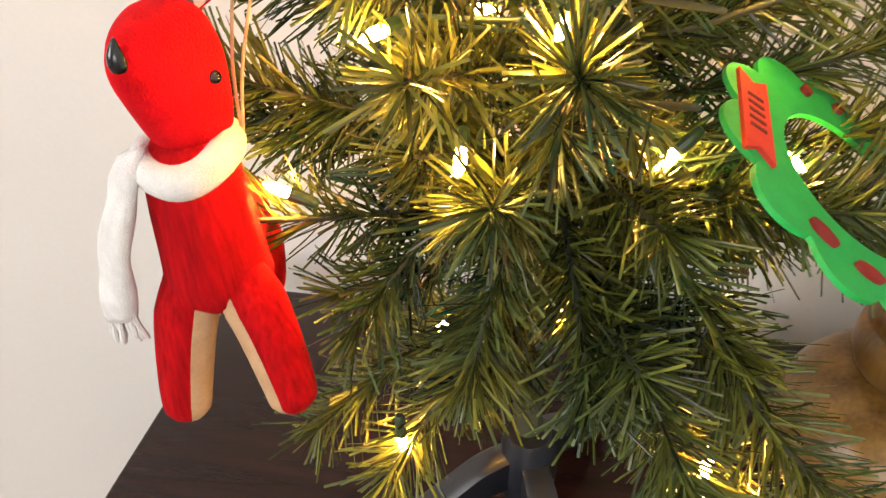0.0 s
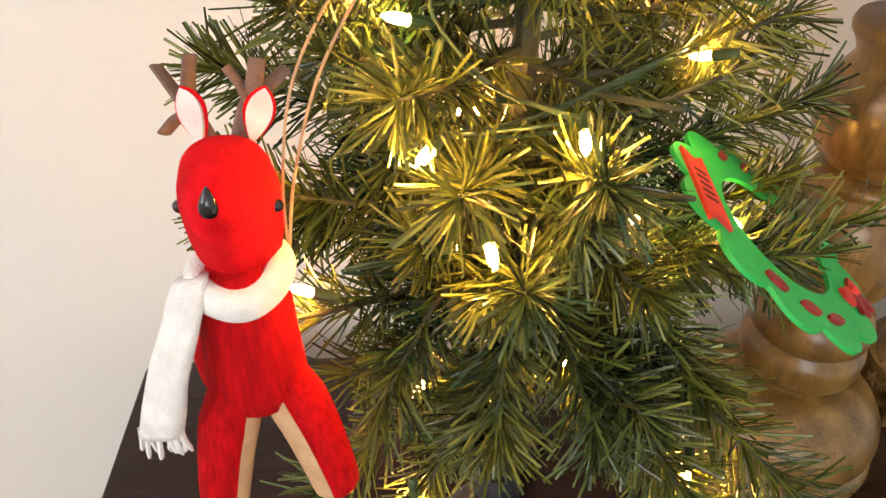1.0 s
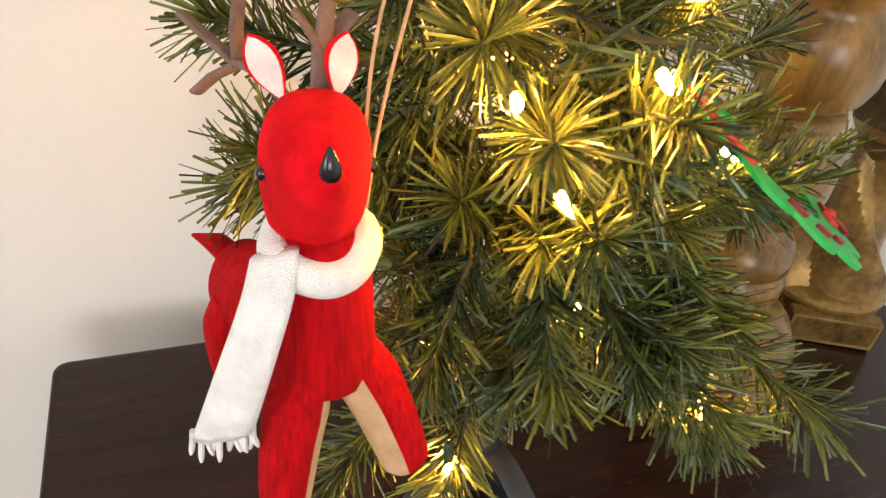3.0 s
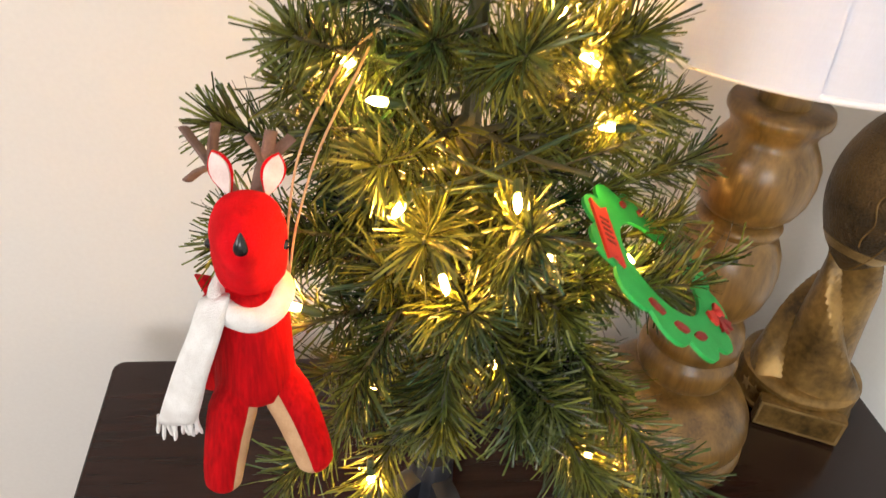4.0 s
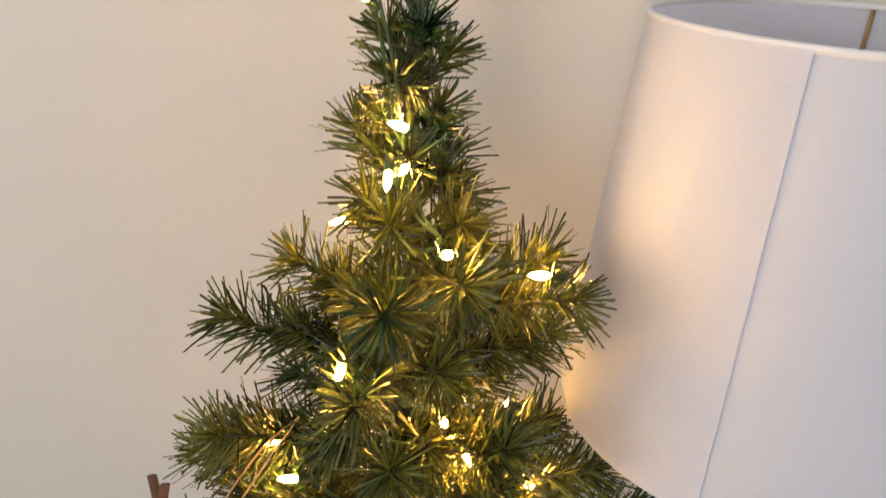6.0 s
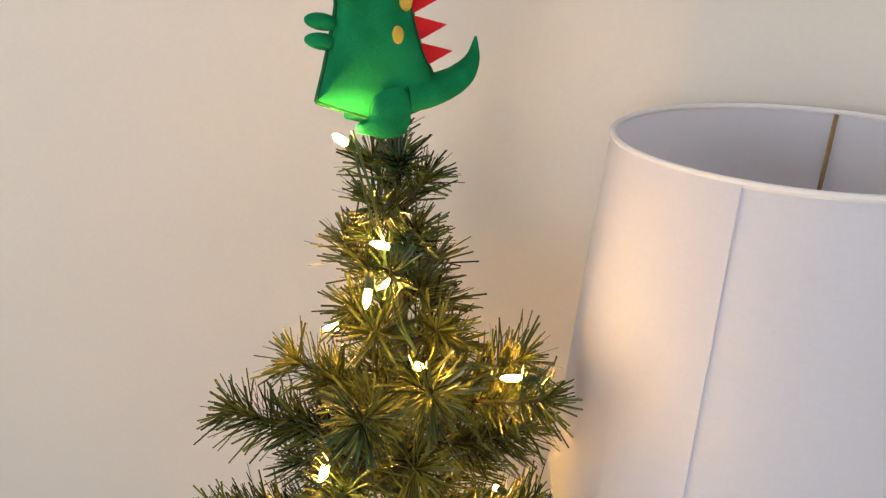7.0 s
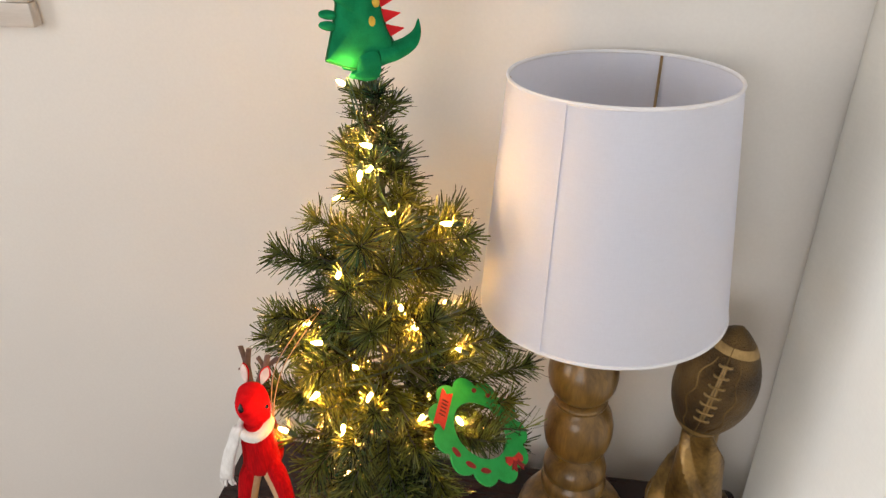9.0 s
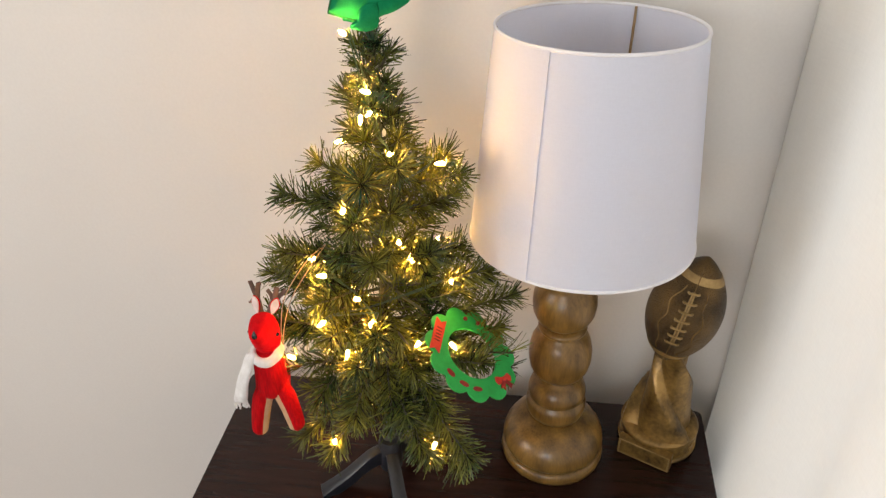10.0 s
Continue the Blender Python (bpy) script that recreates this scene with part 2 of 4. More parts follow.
flat_box("floor", (X0, Y0, -0.05), (WALL_X, WALL_Y, 0.0), FLOOR, "brown wooden floor of the room", "floor")
flat_box("ceiling", (X0 - 0.1, Y0 - 0.1, TOP), (WALL_X + 0.1, WALL_Y + 0.1, TOP + 0.1), CEILING, "plain white painted ceiling", "ceiling")
flat_box("wall_north", (X0 - 0.1, WALL_Y, -0.05), (WALL_X + 0.1, WALL_Y + 0.1, TOP), WALL, "cream painted wall behind the dark table", "wall")


def wall_with_window(name, fixed, out, lo, hi, wlo, whi, along, number):
    """A wall in the plane fixed, from lo to hi along one axis, with an opening wlo..whi and a framed pane in it."""
    z0, z1 = (1.1, 2.4) if number != "3" else (0.5, 2.25)

    def span(a, b, c, d, inset=0.0, deep=1.0):
        p, q = sorted((fixed + out * inset, fixed + out * (inset + deep)))
        return ((a, p, c), (b, q, d)) if along == "x" else ((p, a, c), (q, b, d))

    bm = bmesh.new()
    for a, b, c, d in ((lo, wlo, -0.05, TOP), (whi, hi, -0.05, TOP), (wlo, whi, -0.05, z0), (wlo, whi, z1, TOP)):
        box(bm, *span(a, b, c, d, 0.0, 0.1))
    whole(name, bm, WALL, "cream painted wall with a window", "wall", kind="structure", smooth=False)
    win = thing("window_" + number, ((wlo + whi) / 2, fixed, z0) if along == "x" else (fixed, (wlo + whi) / 2, z0), "white framed window in the wall, out of view", "window", kind="structure")
    bm = bmesh.new()
    for a, b, c, d in ((wlo, wlo + 0.06, z0, z1), (whi - 0.06, whi, z0, z1), (wlo + 0.06, whi - 0.06, z0, z0 + 0.06), (wlo + 0.06, whi - 0.06, z1 - 0.06, z1)):
        box(bm, *span(a, b, c, d, 0.055, 0.04))
    part("window_frame", bm, TRIM, win, smooth=False)


wall_with_window("wall_west", X0, -1, Y0, WALL_Y, -1.98, -0.72, "y", "1")
wall_with_window("wall_east", WALL_X, 1, Y0, WALL_Y, -1.2, 0.27, "y", "3")
# This unseen window is added for the front fill to enter by.
wall_with_window("wall_south", Y0, -1, X0, WALL_X, -1.33, 0.13, "x", "2")


def curtain():
    """One long white curtain with soft folds along the east wall."""
    bm = bmesh.new()
    ys = np.linspace(WALL_Y - 0.0005, -1.5, 150)
    zs = np.linspace(0.03, 2.3, 60)
    grid = []
    for z in zs:
        row = []
        for y in ys:
            s = WALL_Y - y
            fold = 0.010 * math.sin(s * 31 + 0.6 * math.sin(z * 2.1)) + 0.012 * math.sin(s * 12.5 + 1.1 + 0.35 * z) + 0.006 * noise.noise(V(s * 6, z * 1.6, 3.0))
            swell = 0.055 * math.exp(-((z - 0.52) / 0.17) ** 2) * math.exp(-((s - 0.22) / 0.12) ** 2)
            row.append(V(0.505 - fold * min(1, s / 0.08) - swell, y, z))
        grid.append(row)
    loft(bm, grid, False, 0, loop=False)
    bmesh.ops.solidify(bm, geom=list(bm.faces), thickness=0.002)
    whole("curtain", bm, CURTAIN, "long off-white curtain with soft vertical folds beside the table", "curtain", angle=180)


curtain()


def picture():
    """The corner of a framed picture, high on the wall, a little darker than it."""
    x1, z0 = -0.440, 1.248
    pic = thing("picture_frame", (x1 - 0.2, WALL_Y, z0), "pale taupe picture frame on the cream wall", "picture frame")
    for k, (lo, hi) in enumerate((((x1 - 0.4, z0), (x1, z0 + 0.03)), ((x1 - 0.4, z0 + 0.47), (x1, z0 + 0.5)), ((x1 - 0.4, z0 + 0.03), (x1 - 0.37, z0 + 0.47)), ((x1 - 0.03, z0 + 0.03), (x1, z0 + 0.47)))):
        part("frame_rail", box(bmesh.new(), (lo[0], WALL_Y - 0.018, lo[1]), (hi[0], WALL_Y - 0.001, hi[1]), 0.003), PALE_TAUPE, pic)
    part("mat_board", box(bmesh.new(), (x1 - 0.37, WALL_Y - 0.012, z0 + 0.03), (x1 - 0.03, WALL_Y - 0.002, z0 + 0.47)), TRIM, pic, "pale mat board", smooth=False)


picture()

# ---- the table ----
TZ = 0.65
TX0, TX1, TY0, TY1 = -0.239, 0.466, -0.20, 0.262


def table():
    t = thing("side_table", ((TX0 + TX1) / 2, (TY0 + TY1) / 2, 0), "dark espresso-stained wooden side table against the wall", "table")
    bm = bmesh.new()
    r, pts = 0.010, []
    for cx, cy, a0 in ((TX1 - r, TY1 - r, 0), (TX0 + r, TY1 - r, 90), (TX0 + r, TY0 + r, 180), (TX1 - r, TY0 + r, 270)):
        pts += [(cx + r * math.cos(radians(a0 + k * 22.5)), cy + r * math.sin(radians(a0 + k * 22.5))) for k in range(5)]
    shrink = lambda q: [((x - 0.11) * (1 - q) + 0.11, (y - 0.028) * (1 - q * 1.5) + 0.028) for x, y in pts]
    loft(bm, [[V(x, y, z) for x, y in shrink(q)] for q, z in ((0.006, TZ - 0.032), (0.0, TZ - 0.029), (0.0, TZ - 0.004), (0.003, TZ - 0.001), (0.008, TZ))])
    part("tabletop", bm, ESPRESSO, t, angle=50)
    part("cabinet_body", box(bmesh.new(), (TX0 + 0.02, TY0 + 0.02, 0.12), (TX1 - 0.02, TY1 - 0.015, TZ - 0.0325), 0.002), ESPRESSO, t)
    for z in (0.14, 0.385):
        d = part("drawer", box(bmesh.new(), (TX0 + 0.04, TY0 + 0.004, z), (TX1 - 0.04, TY0 + 0.0195, z + 0.225), 0.003), ESPRESSO, t)
        bm = bmesh.new()
        ball(bm, (0.11, TY0 - 0.008, z + 0.112), (0.013, 0.012, 0.013))
        part("knob", bm, BRASS, d, "aged brass knob")
    for x in (TX0 + 0.022, TX1 - 0.062):
        for y in (TY0 + 0.022, TY1 - 0.057):
            part("leg", box(bmesh.new(), (x, y, 0.0), (x + 0.04, y + 0.04, 0.1195), 0.003), ESPRESSO, t)


table()

# ---- the lamp ----
LX, LY = 0.243, 0.163
SX, SY = 0.255, 0.185  # the shade sits askew, nearly against the wall


def lamp():
    l = thing("table_lamp", (LX, LY, TZ), "turned brown wooden table lamp with a white linen drum shade", "lamp")
    base = [(0.0, 0.0), (0.066, 0.0), (0.0695, 0.002), (0.0710, 0.009), (0.0700, 0.016), (0.0672, 0.0188), (0.0640, 0.0196), (0.0640, 0.0210), (0.0672, 0.0222), (0.0690, 0.027), (0.0690, 0.034), (0.0665, 0.045), (0.0600, 0.056), (0.0500, 0.0645), (0.0390, 0.0690), (0.0300, 0.0705), (0.0245, 0.0720), (0.0245, 0.0740), (0.0310, 0.0765),
            (0.0370, 0.0815), (0.0400, 0.090), (0.0402, 0.099), (0.0388, 0.1065), (0.0350, 0.1092), (0.0350, 0.1108), (0.0382, 0.1135), (0.0385, 0.122), (0.0355, 0.132), (0.0290, 0.1385), (0.0210, 0.1415), (0.0205, 0.1440), (0.0255, 0.1470),
            (0.0330, 0.154), (0.0385, 0.165), (0.0408, 0.179), (0.0405, 0.193), (0.0375, 0.207), (0.0325, 0.217), (0.0272, 0.2215), (0.0268, 0.2235), (0.0305, 0.2260), (0.0312, 0.2290), (0.0295, 0.2318), (0.0215, 0.2335), (0.0215, 0.2350),
            (0.0280, 0.2375), (0.0345, 0.2445), (0.0388, 0.255), (0.0402, 0.268), (0.0390, 0.280), (0.0345, 0.289), (0.0310, 0.2945), (0.0285, 0.299), (0.0295, 0.303), (0.0318, 0.3080), (0.0345, 0.3115), (0.0350, 0.3150), (0.0336, 0.319), (0.012, 0.3195), (0.0, 0.3195)]
    bm = bmesh.new()
    lathe(bm, [(max(r, 0.0004), z) for r, z in base], (LX, LY, TZ), 64)
    part("turned_base", bm, TURNED, l, "brown turned wood with rounded bulbs", angle=75)
    bm = bmesh.new()
    lathe(bm, [(0.0170, 0.0), (0.0175, 0.002), (0.0165, 0.012), (0.0150, 0.020), (0.0145, 0.045), (0.0160, 0.050), (0.0160, 0.058)], (LX, LY, TZ + 0.3196), 32)
    part("lamp_neck", bm, TURNED, l, "slim turned wooden neck")
    # shade: outer and inner cloth, rims, an overlapping seam and the wire spider
    z0, z1, r0, r1 = 1.006, 1.2508, 0.1323, 0.1104
    n = 96

    lean = Matrix.Translation((SX, SY, z0)) @ Matrix.Rotation(radians(-4.5), 4, "X") @ Matrix.Translation((-SX, -SY, -z0))

    def cone(r, z, a):
        return lean @ V(SX + r * math.cos(a), SY + r * math.sin(a), z)

    bm = bmesh.new()
    rings = []
    for k in range(13):
        q = k / 12
        rings.append([cone(r0 + (r1 - r0) * q, z0 + (z1 - z0) * q, 2 * math.pi * i / n) for i in range(n)])
    for k in range(13):
        q = 1 - k / 12
        rings.append([cone(r0 + (r1 - r0) * q - 0.0012, z0 + (z1 - z0) * q, 2 * math.pi * i / n) for i in range(n)])
    made = loft(bm, rings, False)
    for i in range(n):
        bm.faces.new((made[-1][i], made[-1][(i + 1) % n], made[0][(i + 1) % n], made[0][i]))
    shade = part("shade", bm, LINEN, l, "white linen drum shade", angle=60)
    bm = bmesh.new()
    a1 = radians(-117)
    rings = []
    for k in range(13):
        q = k / 12
        z, r = z0 + (z1 - z0) * q, r0 + (r1 - r0) * q
        arc = [a1 - radians(46) * j / 24 for j in range(25)]
        row = [cone(r + 0.0014, z, a) for a in arc] + [cone(r + 0.0002, z, arc[-1] - 0.004)] + [cone(r + 0.0003, z, a) for a in arc[::-1]]
        rings.append(row)
    loft(bm, rings, True)
    part("seam_flap", bm, LINEN, shade, "overlapping cloth seam", angle=40)
    for z, r in ((z1, r1 - 0.0006), (z0, r0 - 0.0006)):
        bm = bmesh.new()
        ring = [cone(r, z, 2 * math.pi * i / n) for i in range(n)]
        rows = [[c + (c - lean @ V(SX, SY, z)).normalized() * (0.0019 * math.cos(2 * math.pi * j / 8)) + V(0, 0, 0.0022 * math.sin(2 * math.pi * j / 8)) for j in range(8)] for c in ring]
        loft(bm, rows + rows[:1], False)
        part("rim", bm, RIM_TAPE, shade, "white rolled rim")
    hub = lean @ V(SX, SY, z1 - 0.095)
    for k in range(3):
        a = radians(66 + 120 * k)
        bm = bmesh.new()
        end = cone(r1 - 0.002, z1 - 0.001, a)
        tube(bm, [hub + (end - hub) * 0.12 + V(0, 0, -0.006), hub.lerp(end, 0.5) + V(0, 0, -0.047), hub.lerp(end, 0.9) + V(0, 0, -0.084), hub.lerp(end, 0.96) + V(0, 0, -0.076), hub.lerp(end, 0.99) + V(0, 0, -0.02), end], 0.0016, 8)
        part("spider_wire", bm, BRASS, shade, "thin brass wire")
    bm = bmesh.new()
    lathe(bm, [(0.007, -0.008), (0.0145, -0.008), (0.0145, -0.004), (0.007, -0.004)], hub, 24)
    part("spider_ring", bm, BRASS, shade, "small brass ring")


lamp()

# ---- the tree ----
def axis(z):
    """The trunk leans a little towards the wall."""
    return V(0.025, 0.086 + (z - 0.70) * 0.107, z)


BULBS = [(0.055, 0.063, 1.163), (0.099, 0.104, 1.133), (0.021, 0.119, 1.203), (0.022, 0.085, 1.188), (0.024, 0.116, 1.181), (0.008, 0.098, 1.271), (0.011, 0.030, 1.114), (0.055, 0.079, 1.048),
         (0.071, 0.072, 1.028), (0.089, 0.144, 1.012), (-0.030, 0.061, 1.008), (0.108, 0.115, 0.971), (-0.022, 0.018, 0.976), (0.033, 0.021, 0.979), (0.003, 0.017, 0.935), (0.073, 0.070, 0.911),
         (0.116, 0.111, 0.857), (0.115, 0.067, 0.915), (-0.070, 0.034, 0.907), (-0.026, 0.017, 0.789), (-0.044, 0.076, 1.020), (0.099, 0.008, 0.809), (-0.010, 0.118, 1.146)]
TIPS = [(-0.056, 0.111, 1.121), (-0.096, 0.101, 1.085), (0.130, 0.116, 1.089), (-0.130, 0.112, 0.968), (0.166, 0.121, 0.989), (0.184, 0.111, 0.910), (0.194, 0.099, 0.855), (-0.106, 0.086, 0.897),
        (-0.092, 0.029, 0.767), (0.144, -0.003, 0.773), (0.030, 0.019, 1.141), (0.034, 0.023, 1.041), (0.004, -0.021, 0.851), (0.058, -0.015, 0.843), (0.168, 0.041, 0.907), (-0.079, 0.071, 1.025),
        (0.106, 0.051, 1.045), (0.036, -0.004, 0.950), (-0.054, 0.001, 0.855), (0.121, 0.011, 0.850), (0.081, -0.004, 0.960), (0.206, 0.063, 0.911), (0.158, -0.031, 0.820), (0.098, -0.033, 0.827),
        (0.198, 0.141, 0.940), (-0.085, 0.045, 1.039), (0.122, 0.132, 1.128), (0.166, 0.141, 0.967), (-0.118, 0.060, 0.935), (-0.125, 0.075, 0.915)]


WREATH_UP = V(0.547, -0.128, 0.827).normalized()


def kept_clear(p):
    """Room that the hanging ornaments take up."""
    if p.x < -0.052 and p.y < 0.032 and 0.80 < p.z < 0.995:
        return True
    if p.z > 1.0 and math.hypot(p.x - SX, p.y - SY) < 0.135:
        return True
    d = p - V(0.1364, 0.0646, 0.9064)
    h = d.dot(WREATH_UP)
    if h > -0.004 and d.length < 0.115 and d.dot(V(-0.627, -0.717, 0.306)) > 0.026:
        return True
    return d.dot(V(0.342, 0.935, -0.082)) < 0.030 and -0.008 < h < 0.060 and 0.031 < (d - WREATH_UP * h).length < 0.075


def branch_mesh(start, tip, sag, rng, length=0.029, per_cm=24.0):
    """A bottle-brush twig: a wire stem with flat needles all round it."""
    bm = bmesh.new()
    mid = (start + tip) / 2 + V(0, 0, sag)
    stem = curve_points([start, mid, tip], 7)
    tube(bm, stem, [0.0024 - 0.0012 * i / (len(stem) - 1) for i in range(len(stem))], 5, 0)
    span = (tip - start).length
    count = int(span * 100 * per_cm)
    first = min(0.5, 0.014 / span)
    for k in range(count + 22):
        q = first + (1 - first) * rng.random() ** 0.8 if k < count else 1.0 - 0.06 * rng.random()
        u = q * (len(stem) - 1)
        i = min(int(u), len(stem) - 2)
        p = stem[i].lerp(stem[i + 1], u - i)
        d = (stem[i + 1] - stem[i]).normalized()
        a = d.cross(V(rng.uniform(-1, 1), rng.uniform(-1, 1), rng.uniform(-1, 1))).normalized()
        opened = radians(rng.uniform(38, 66) if k < count else rng.uniform(8, 46))
        way = d * math.cos(opened) + a * math.sin(opened)
        way = (way + V(rng.gauss(0, 0.09), rng.gauss(0, 0.09), rng.gauss(0, 0.09))).normalized()
        far = length * rng.uniform(0.68, 1.15) * (0.75 if k >= count else 1.0)
        if kept_clear(p + way * far) or kept_clear(p + way * (far * 0.5)):
            continue
        wide = way.cross(V(rng.uniform(-1, 1), rng.uniform(-1, 1), rng.uniform(-1, 1))).normalized() * rng.uniform(0.00050, 0.00078)
        ridge = way.cross(wide).normalized() * 0.00025
        bend = V(rng.gauss(0, 0.0014), rng.gauss(0, 0.0014), rng.gauss(-0.0004, 0.0014))
        rows = []
        for f, w in ((0.0, 0.8), (0.55, 1.0), (1.0, 0.9)):
            c = p + way * (far * f) + bend * (f * f)
            rows.append([bm.verts.new(c - wide * w), bm.verts.new(c + ridge), bm.verts.new(c + wide * w)])
        for r0, r1 in zip(rows, rows[1:]):
            for j in (0, 1):
                bm.faces.new((r0[j], r0[j + 1], r1[j + 1], r1[j])).material_index = 1
    return bm


def raw_part(name, bm, materials, parent):
    """As part(), with the faces left as they were made."""
    me = bpy.data.meshes.new(name)
    bm.to_mesh(me)
    bm.free()
    for m in materials:
        me.materials.append(m)
    for p in me.polygons:
        p.use_smooth = True
    ob = new(name, me)
    ob.parent = parent
    ob.matrix_parent_inverse = parent_inverse(parent)
    return ob


def tree():
    rng = random.Random(5)
    t = thing("christmas_tree", axis(TZ), "small artificial green Christmas tree on black plastic legs", "christmas tree")
    bm = bmesh.new()
    zs = [0.69 + 0.58 * i / 24 for i in range(25)]
    tube(bm, [axis(z) + V(0.002 * math.sin(z * 40), 0.002 * math.cos(z * 33), 0) for z in zs], [0.0085 - 0.005 * i / 24 for i in range(25)], 10)
    part("trunk", bm, STEM, t, "dark green wrapped trunk")
    hub = axis(0.70)
    bm = bmesh.new()
    lathe(bm, [(0.010, 0.0), (0.015, 0.002), (0.0165, 0.020), (0.0150, 0.046), (0.0125, 0.052), (0.010, 0.052)], (hub.x, hub.y, 0.672), 24)
    part("stand_hub", bm, PLASTIC, t, "black plastic stand")
    for deg in (205, 292, 65):
        a = radians(deg)
        out, side = V(math.cos(a), math.sin(a), 0), V(-math.sin(a), math.cos(a), 0)
        bm = bmesh.new()
        top = curve_points([(0.010, 0.062, 0), (0.030, 0.054, 0), (0.062, 0.028, 0), (0.088, 0.012, 0), (0.098, 0.007, 0)], 5)
        rings = []
        for i, p in enumerate(top):
            q = i / (len(top) - 1)
            w, low = 0.0075 + 0.003 * q, max(0.0, p.y - 0.026 + 0.012 * q) if q < 0.75 else 0.0
            c = V(hub.x, hub.y, TZ) + out * p.x
            rings.append([c - side * w + V(0, 0, low), c - side * w + V(0, 0, p.y - 0.002), c - side * w * 0.6 + V(0, 0, p.y), c + side * w * 0.6 + V(0, 0, p.y), c + side * w + V(0, 0, p.y - 0.002), c + side * w + V(0, 0, low)])
        loft(bm, rings)
        part("stand_leg", bm, PLASTIC, t, "curved black plastic leg")
    plan = []
    for b in BULBS:
        b = Vector(b)
        c = axis(b.z)
        out = b - c
        reach = V(out.x, out.y, 0).length
        if reach > 0.04 and b.z < 1.165:
            tip = b + out * (0.012 / reach) + V(rng.uniform(-0.018, 0.018), 0, -0.010)
            plan.append((c + V(0, 0, -0.035 if b.z > 0.9 else 0.03), tip, -0.006 if b.z > 0.9 else 0.010, 25.0, 0.028))
    for p in TIPS:
        p = Vector(p)
        c = axis(p.z)
        tip = p.lerp(c, 0.020 / (p - c).length)
        plan.append((c + V(0, 0, -0.030 if p.z > 0.9 else 0.045), tip, -0.008 if p.z > 0.9 else 0.012, 27.0, 0.029))
    for z, count, reach, rise in ((0.830, 5, 0.078, -0.030), (0.875, 8, 0.102, -0.012), (0.915, 9, 0.106, 0.0), (0.96, 8, 0.094, 0.010), (1.01, 7, 0.080, 0.014), (1.055, 7, 0.066, 0.018), (1.100, 6, 0.054, 0.022), (1.140, 7, 0.036, 0.022)):
        turn = rng.uniform(0, 6.28)
        for k in range(count):
            a = turn + 6.283 * k / count + rng.uniform(-0.25, 0.25)
            r = reach * rng.uniform(0.60, 1.08)
            c = axis(z + rng.uniform(-0.018, 0.018))
            plan.append((c, c + V(r * math.cos(a), r * math.sin(a), rise + rng.uniform(-0.015, 0.015)), -0.005, 24.0, 0.028))
    for k in range(11):
        a, z = 2.4 * k, 1.145 + 0.008 * k
        c = axis(z)
        plan.append((c, c + V(0.017 * math.cos(a), 0.017 * math.sin(a), 0.026), 0.0, 20.0, 0.023))
    for start, tip, sag, dense, length in plan:
        if tip.y > WALL_Y - 0.04:
            tip.y = WALL_Y - 0.04
        raw_part("branch", branch_mesh(start, tip, sag, rng, length, dense), (STEM, NEEDLE), t)
    raw_part("leader", branch_mesh(axis(1.165), axis(1.266), 0.0, rng, 0.020, 16.0), (STEM, NEEDLE), t)


tree()


def string_lights():
    rng = random.Random(11)
    s = thing("string_lights", axis(0.78), "green-wired string of lit warm white mini bulbs wound through the tree", "string lights")
    places = [Vector(b) for b in BULBS]
    # A few more bulbs, unseen, added deep inside to light the inner needles.
    for k in range(6):
        z = 0.80 + 0.040 * k
        a = radians(200 + 97 * k)
        r = (0.072 - 0.10 * (z - 0.80)) * rng.uniform(0.55, 0.85)
        if z < 1.0 or math.cos(a) < 0.3:
            places.append(axis(z) + V(r * math.cos(a), r * math.sin(a), 0.0))
    for p in places:
        c = axis(p.z)
        out = V(p.x - c.x, p.y - c.y, 0)
        out = out.normalized() if out.length > 1e-4 else V(0, -1, 0)
        d = (out * rng.uniform(0.2, 0.9) + V(rng.uniform(-0.6, 0.6), rng.uniform(-0.4, 0.2), rng.uniform(-0.5, 0.4))).normalized()
        if p.z > 1.08 and math.hypot(p.x - SX, p.y - SY) < 0.19:
            d = V(-0.88, -0.42, 0.2).normalized()
        if p.z < 0.80:
            d = V(0.05, -0.1, -1).normalized()
        bm = bmesh.new()
        line = [p + d * q for q in (-0.0045, -0.0032, 0.0, 0.003, 0.005, 0.0068)]
        tube(bm, line, [0.0014, 0.0020, 0.0021, 0.0018, 0.0011, 0.0003], 10)
        bulb = part("bulb", bm, GLOW, s, "glowing clear mini bulb")
        bm = bmesh.new()
        tube(bm, [p + d * q for q in (-0.016, -0.015, -0.009, -0.0044)], [0.0014, 0.0022, 0.0027, 0.0026], 10)
        part("bulb_socket", bm, WIRE, bulb, "dark green plastic socket")
    order = sorted(places, key=lambda p: -p.z)
    line = []
    for a, b in zip(order, order[1:]):
        ca, cb = axis(a.z), axis(b.z)
        line += [a.lerp(ca, 0.16), a.lerp(cb, 0.45).lerp(b, 0.25) + V(0, 0, -0.012)]
    path = curve_points([*line, order[-1].lerp(axis(order[-1].z), 0.2), V(0.05, 0.12, 0.735), V(0.07, 0.20, 0.664)], 7)
    for shift in (V(0, 0, 0), V(0.002, -0.002, 0.003)):
        bm = bmesh.new()
        tube(bm, [p + shift * (1 + math.sin(i * 0.31)) for i, p in enumerate(path)], 0.0008, 6)
        part("wire", bm, WIRE, s, "thin dark green wire")


string_lights()


